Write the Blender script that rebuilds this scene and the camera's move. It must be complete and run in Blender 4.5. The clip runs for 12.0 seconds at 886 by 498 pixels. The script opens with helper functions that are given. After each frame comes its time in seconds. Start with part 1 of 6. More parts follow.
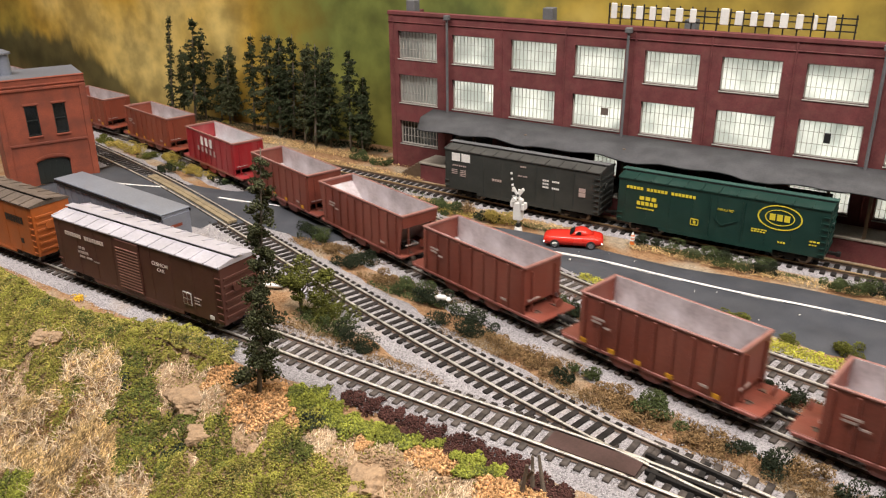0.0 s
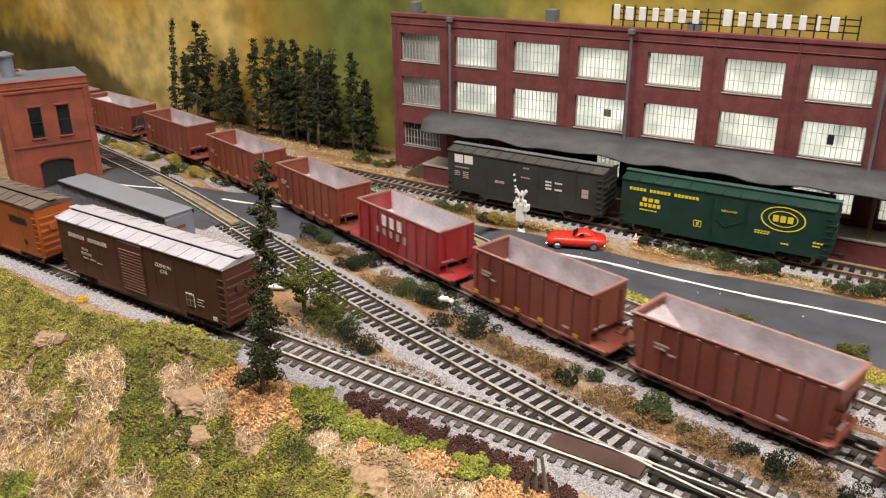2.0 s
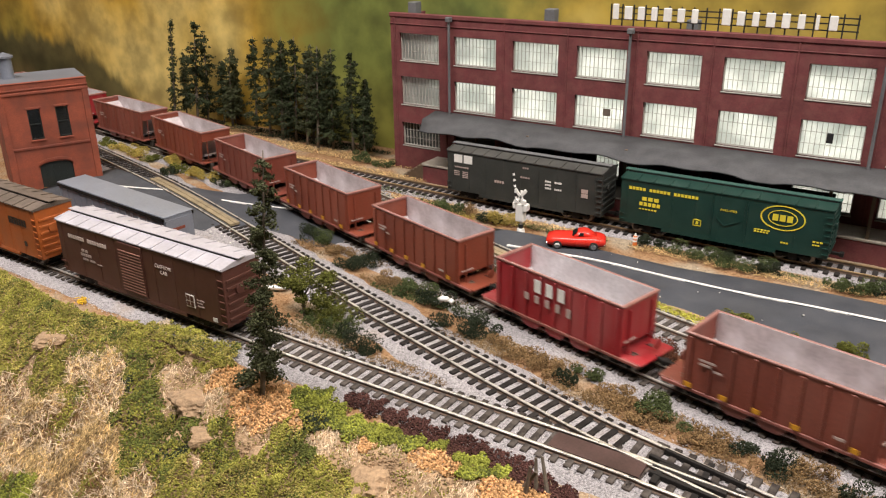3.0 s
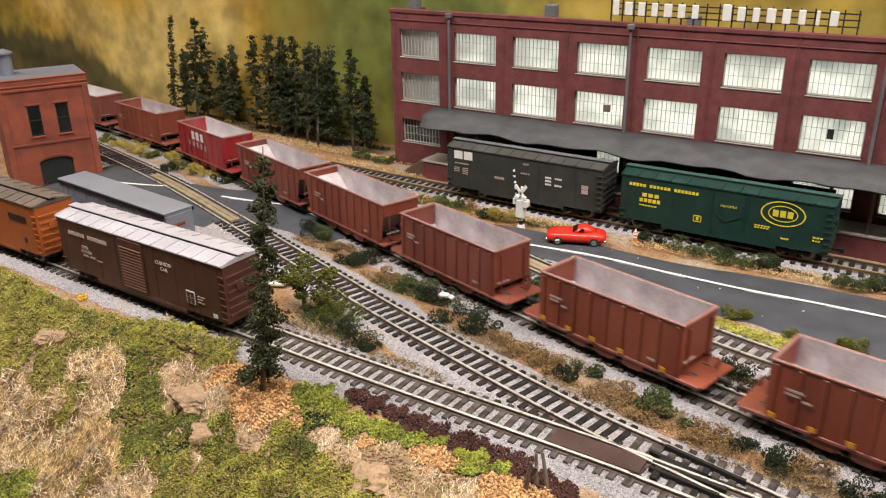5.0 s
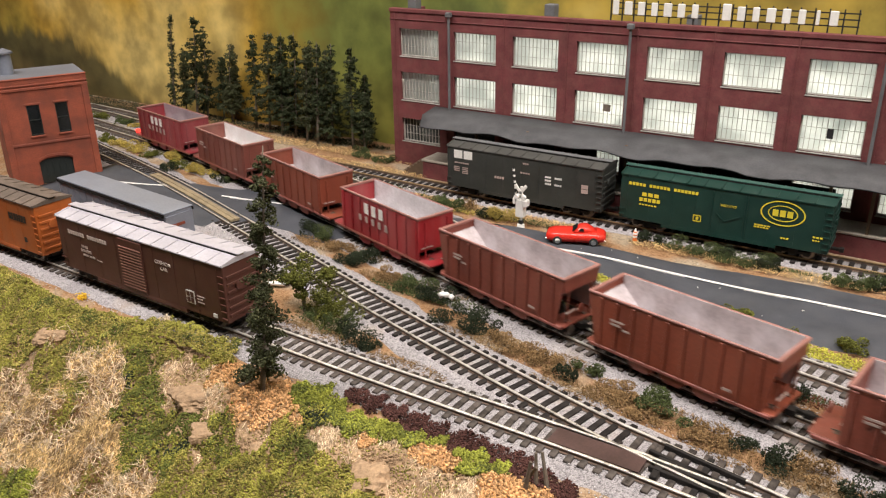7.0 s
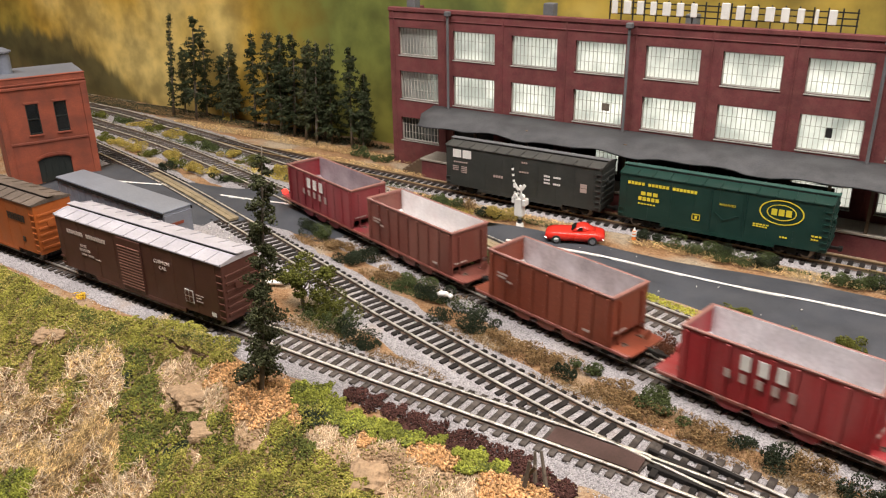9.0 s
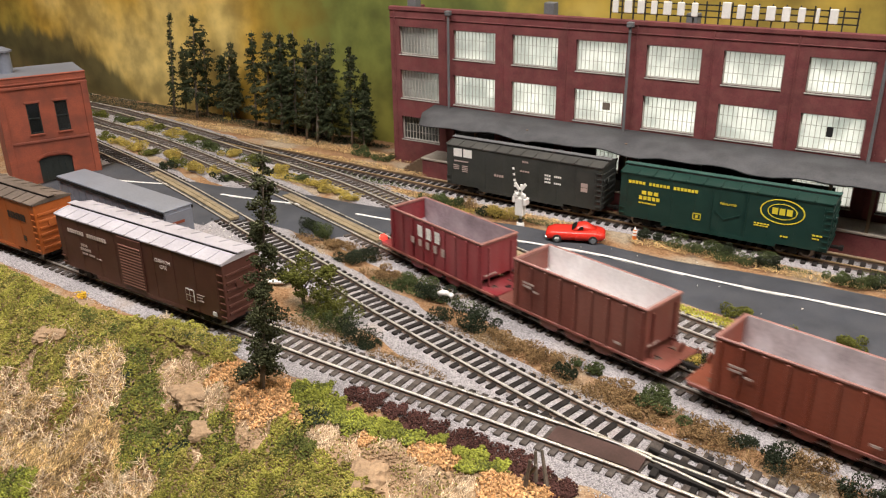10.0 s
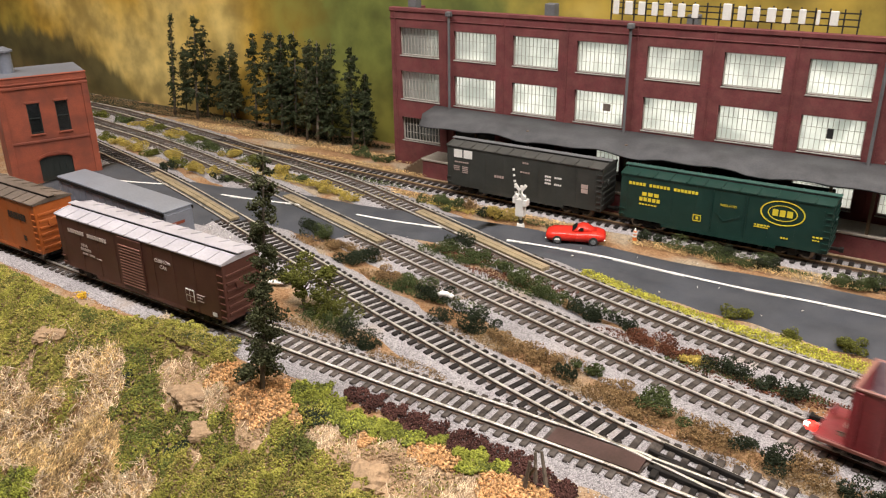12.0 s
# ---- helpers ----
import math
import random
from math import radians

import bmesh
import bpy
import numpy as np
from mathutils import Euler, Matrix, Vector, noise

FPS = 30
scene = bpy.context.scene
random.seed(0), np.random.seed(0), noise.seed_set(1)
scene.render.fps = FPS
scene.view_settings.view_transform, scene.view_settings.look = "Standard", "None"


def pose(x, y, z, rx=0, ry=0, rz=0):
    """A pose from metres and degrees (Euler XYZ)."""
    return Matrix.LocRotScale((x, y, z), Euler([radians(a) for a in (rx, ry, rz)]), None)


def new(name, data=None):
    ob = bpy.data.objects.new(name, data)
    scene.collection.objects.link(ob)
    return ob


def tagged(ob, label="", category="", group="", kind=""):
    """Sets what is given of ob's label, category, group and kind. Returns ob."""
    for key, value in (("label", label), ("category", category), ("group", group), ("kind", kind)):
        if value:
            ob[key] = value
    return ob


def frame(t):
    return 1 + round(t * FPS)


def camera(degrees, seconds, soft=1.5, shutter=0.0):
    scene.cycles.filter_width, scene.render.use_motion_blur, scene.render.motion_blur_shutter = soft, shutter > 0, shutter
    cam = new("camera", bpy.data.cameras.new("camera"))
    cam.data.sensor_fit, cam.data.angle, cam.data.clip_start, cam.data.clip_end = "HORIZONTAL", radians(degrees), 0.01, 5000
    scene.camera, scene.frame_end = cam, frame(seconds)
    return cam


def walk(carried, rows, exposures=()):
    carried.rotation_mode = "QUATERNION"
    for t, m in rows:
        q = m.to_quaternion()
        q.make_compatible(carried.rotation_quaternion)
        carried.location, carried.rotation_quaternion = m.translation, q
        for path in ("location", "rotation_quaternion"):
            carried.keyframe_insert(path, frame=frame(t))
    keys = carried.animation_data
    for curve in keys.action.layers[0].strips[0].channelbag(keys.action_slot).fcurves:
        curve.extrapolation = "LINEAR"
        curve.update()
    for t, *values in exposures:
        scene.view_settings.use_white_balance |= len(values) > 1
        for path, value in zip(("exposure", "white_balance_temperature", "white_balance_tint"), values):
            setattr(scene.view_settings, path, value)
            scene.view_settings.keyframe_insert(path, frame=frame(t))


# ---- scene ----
# the camera is held by hand in one spot above the layout's edge and only sways a little
EYE = (0.0, 0.0, 0.2511)
PATH = [
    (0, 67.610, 0.476, 32.715),
    (0.5, 67.633, 0.422, 32.711),
    (1, 67.634, 0.384, 32.729),
    (1.5, 67.753, 0.430, 32.823),
    (2, 67.715, 0.560, 32.894),
    (2.5, 67.703, 0.686, 32.833),
    (3, 67.721, 0.739, 32.804),
    (5, 67.456, 0.790, 32.798),
    (5.5, 67.503, 0.841, 32.818),
    (6, 67.543, 0.796, 32.854),
    (6.5, 67.488, 0.786, 32.825),
    (7, 67.421, 0.776, 32.789),
    (9, 67.356, 0.757, 32.715),
    (9.5, 67.362, 0.737, 32.745),
    (10, 67.303, 0.783, 32.756),
    (10.5, 67.270, 0.744, 32.789),
    (11, 67.255, 0.761, 32.802),
    (11.5, 67.294, 0.708, 32.820),
    (12, 67.365, 0.670, 32.814),
]
cam = camera(56.9, 12.0, soft=1.2, shutter=0.5)
walk(cam, [(t, pose(*EYE, rx, ry, rz)) for t, rx, ry, rz in PATH])

# ---------------------------------------------------------------- light
world = bpy.data.worlds.new("room_air")
world.use_nodes = True
world.node_tree.nodes["Background"].inputs[0].default_value = (1.0, 0.93, 0.82, 1)
world.node_tree.nodes["Background"].inputs[1].default_value = 0.02
scene.world = world
scene.view_settings.exposure = 0.0


def ceiling_lamp(name, x, y, z, sx, sy, watts, colour):
    data = bpy.data.lights.new(name, "AREA")
    data.shape, data.size, data.size_y, data.energy, data.color = "RECTANGLE", sx, sy, watts, colour
    ob = new(name, data)
    ob.matrix_world = pose(x, y, z)
    return ob


ceiling_lamp("ceiling_lamp", -0.55, 0.05, 1.28, 1.3, 0.16, 30, (1.0, 0.922, 0.862))
ceiling_lamp("ceiling_lamp", 0.75, 0.25, 1.28, 1.3, 0.16, 29, (1.0, 0.922, 0.862))

# ---------------------------------------------------------------- materials


def mat(name, base, rough=0.6, metal=0.0, vary=0.25, scale=60.0, fine=600.0, bump=0.15, dust=None, dust_amount=0.0,
        streak=False, spec=0.5, random_piece=0.0, bump_dist=0.0006):
    """A procedural surface: base colour, broad stains, fine grain, dust and relief."""
    m = bpy.data.materials.new(name)
    m.use_nodes = True
    nt = m.node_tree
    n, l = nt.nodes, nt.links
    bsdf = n["Principled BSDF"]
    bsdf.inputs["Roughness"].default_value = rough
    bsdf.inputs["Metallic"].default_value = metal
    bsdf.inputs["Specular IOR Level"].default_value = spec
    co = n.new("ShaderNodeTexCoord")
    mapping = n.new("ShaderNodeMapping")
    l.new(co.outputs["Object"], mapping.inputs[0])
    if streak:
        mapping.inputs["Scale"].default_value = (1.0, 1.0, 0.18)
    broad = n.new("ShaderNodeTexNoise")
    broad.inputs["Scale"].default_value, broad.inputs["Detail"].default_value = scale, 5
    l.new(mapping.outputs[0], broad.inputs[0])
    grain = n.new("ShaderNodeTexNoise")
    grain.inputs["Scale"].default_value, grain.inputs["Detail"].default_value = fine, 3
    l.new(co.outputs["Object"], grain.inputs[0])
    ramp = n.new("ShaderNodeMapRange")
    ramp.inputs[1].default_value, ramp.inputs[2].default_value = 0.3, 0.7
    ramp.inputs[3].default_value, ramp.inputs[4].default_value = 1 - vary, 1 + vary
    l.new(broad.outputs[0], ramp.inputs[0])
    ramp2 = n.new("ShaderNodeMapRange")
    ramp2.inputs[1].default_value, ramp2.inputs[2].default_value = 0.3, 0.7
    ramp2.inputs[3].default_value, ramp2.inputs[4].default_value = 1 - vary * 0.6, 1 + vary * 0.6
    l.new(grain.outputs[0], ramp2.inputs[0])
    mul = n.new("ShaderNodeMath")
    mul.operation = "MULTIPLY"
    l.new(ramp.outputs[0], mul.inputs[0])
    l.new(ramp2.outputs[0], mul.inputs[1])
    last = mul.outputs[0]
    if random_piece:
        info = n.new("ShaderNodeObjectInfo")
        geo = n.new("ShaderNodeNewGeometry")
        add = n.new("ShaderNodeMath")
        l.new(info.outputs["Random"], add.inputs[0])
        l.new(geo.outputs["Random Per Island"], add.inputs[1])
        fract = n.new("ShaderNodeMath")
        fract.operation = "FRACT"
        l.new(add.outputs[0], fract.inputs[0])
        r3 = n.new("ShaderNodeMapRange")
        r3.inputs[3].default_value, r3.inputs[4].default_value = 1 - random_piece, 1 + random_piece
        l.new(fract.outputs[0], r3.inputs[0])
        mul2 = n.new("ShaderNodeMath")
        mul2.operation = "MULTIPLY"
        l.new(last, mul2.inputs[0])
        l.new(r3.outputs[0], mul2.inputs[1])
        last = mul2.outputs[0]
    sc = n.new("ShaderNodeVectorMath")
    sc.operation = "SCALE"
    sc.inputs[0].default_value = base
    l.new(last, sc.inputs["Scale"])
    colour = sc.outputs[0]
    if dust is not None:
        mix = n.new("ShaderNodeMix")
        mix.data_type = "RGBA"
        mix.inputs[7].default_value = (*dust, 1)
        dn = n.new("ShaderNodeTexNoise")
        dn.inputs["Scale"].default_value, dn.inputs["Detail"].default_value = scale * 1.7, 6
        l.new(mapping.outputs[0], dn.inputs[0])
        dr = n.new("ShaderNodeMapRange")
        dr.inputs[1].default_value, dr.inputs[2].default_value = 0.42, 0.72
        dr.inputs[3].default_value, dr.inputs[4].default_value = 0.0, dust_amount
        l.new(dn.outputs[0], dr.inputs[0])
        l.new(dr.outputs[0], mix.inputs[0])
        l.new(colour, mix.inputs[6])
        colour = mix.outputs[2]
    l.new(colour, bsdf.inputs["Base Color"])
    rr = n.new("ShaderNodeMapRange")
    rr.inputs[3].default_value, rr.inputs[4].default_value = max(0.02, rough - 0.12), min(1, rough + 0.12)
    l.new(broad.outputs[0], rr.inputs[0])
    l.new(rr.outputs[0], bsdf.inputs["Roughness"])
    if bump:
        b = n.new("ShaderNodeBump")
        b.inputs["Strength"].default_value, b.inputs["Distance"].default_value = bump, bump_dist
        l.new(grain.outputs[0], b.inputs["Height"])
        l.new(b.outputs[0], bsdf.inputs["Normal"])
    return m


def glow(name, colour, strength):
    m = bpy.data.materials.new(name)
    m.use_nodes = True
    b = m.node_tree.nodes["Principled BSDF"]
    b.inputs["Base Color"].default_value = (*colour, 1)
    b.inputs["Emission Color"].default_value = (*colour, 1)
    b.inputs["Emission Strength"].default_value = strength
    return m


def gravel(name, colours, scale, bump, patch=None, patch_scale=25, patch_lo=0.5, patch_hi=0.62):
    """Loose grains in several colours, with patches of another colour among them."""
    m = bpy.data.materials.new(name)
    m.use_nodes = True
    nt = m.node_tree
    n, l = nt.nodes, nt.links
    bsdf = n["Principled BSDF"]
    bsdf.inputs["Roughness"].default_value = 0.92
    bsdf.inputs["Specular IOR Level"].default_value = 0.2
    co = n.new("ShaderNodeTexCoord")
    vor = n.new("ShaderNodeTexVoronoi")
    vor.inputs["Scale"].default_value = scale
    l.new(co.outputs["Object"], vor.inputs[0])
    sep = n.new("ShaderNodeSeparateColor")
    l.new(vor.outputs["Color"], sep.inputs[0])
    ramp = n.new("ShaderNodeValToRGB")
    e = ramp.color_ramp.elements
    while len(e) < len(colours):
        e.new(0.5)
    for i, c in enumerate(colours):
        e[i].position = i / max(1, len(colours) - 1)
        e[i].color = (*c, 1)
    l.new(sep.outputs[0], ramp.inputs[0])
    colour = ramp.outputs[0]
    big = n.new("ShaderNodeTexNoise")
    big.inputs["Scale"].default_value, big.inputs["Detail"].default_value = patch_scale, 6
    l.new(co.outputs["Object"], big.inputs[0])
    if patch:
        mr = n.new("ShaderNodeMapRange")
        mr.inputs[1].default_value, mr.inputs[2].default_value = patch_lo, patch_hi
        l.new(big.outputs[0], mr.inputs[0])
        mix = n.new("ShaderNodeMix")
        mix.data_type = "RGBA"
        l.new(mr.outputs[0], mix.inputs[0])
        l.new(colour, mix.inputs[6])
        pr = n.new("ShaderNodeValToRGB")
        pe = pr.color_ramp.elements
        pe[0].color, pe[1].color = (*[c * 0.6 for c in patch], 1), (*[min(1, c * 1.35) for c in patch], 1)
        l.new(sep.outputs[1], pr.inputs[0])
        l.new(pr.outputs[0], mix.inputs[7])
        colour = mix.outputs[2]
    tone = n.new("ShaderNodeMapRange")
    tone.inputs[1].default_value, tone.inputs[2].default_value = 0.3, 0.7
    tone.inputs[3].default_value, tone.inputs[4].default_value = 0.8, 1.2
    l.new(big.outputs[0], tone.inputs[0])
    sc = n.new("ShaderNodeVectorMath")
    sc.operation = "SCALE"
    l.new(colour, sc.inputs[0])
    l.new(tone.outputs[0], sc.inputs["Scale"])
    l.new(sc.outputs[0], bsdf.inputs["Base Color"])
    b = n.new("ShaderNodeBump")
    b.inputs["Strength"].default_value, b.inputs["Distance"].default_value = bump, 0.0007
    l.new(vor.outputs["Distance"], b.inputs["Height"])
    b.invert = True
    l.new(b.outputs[0], bsdf.inputs["Normal"])
    return m


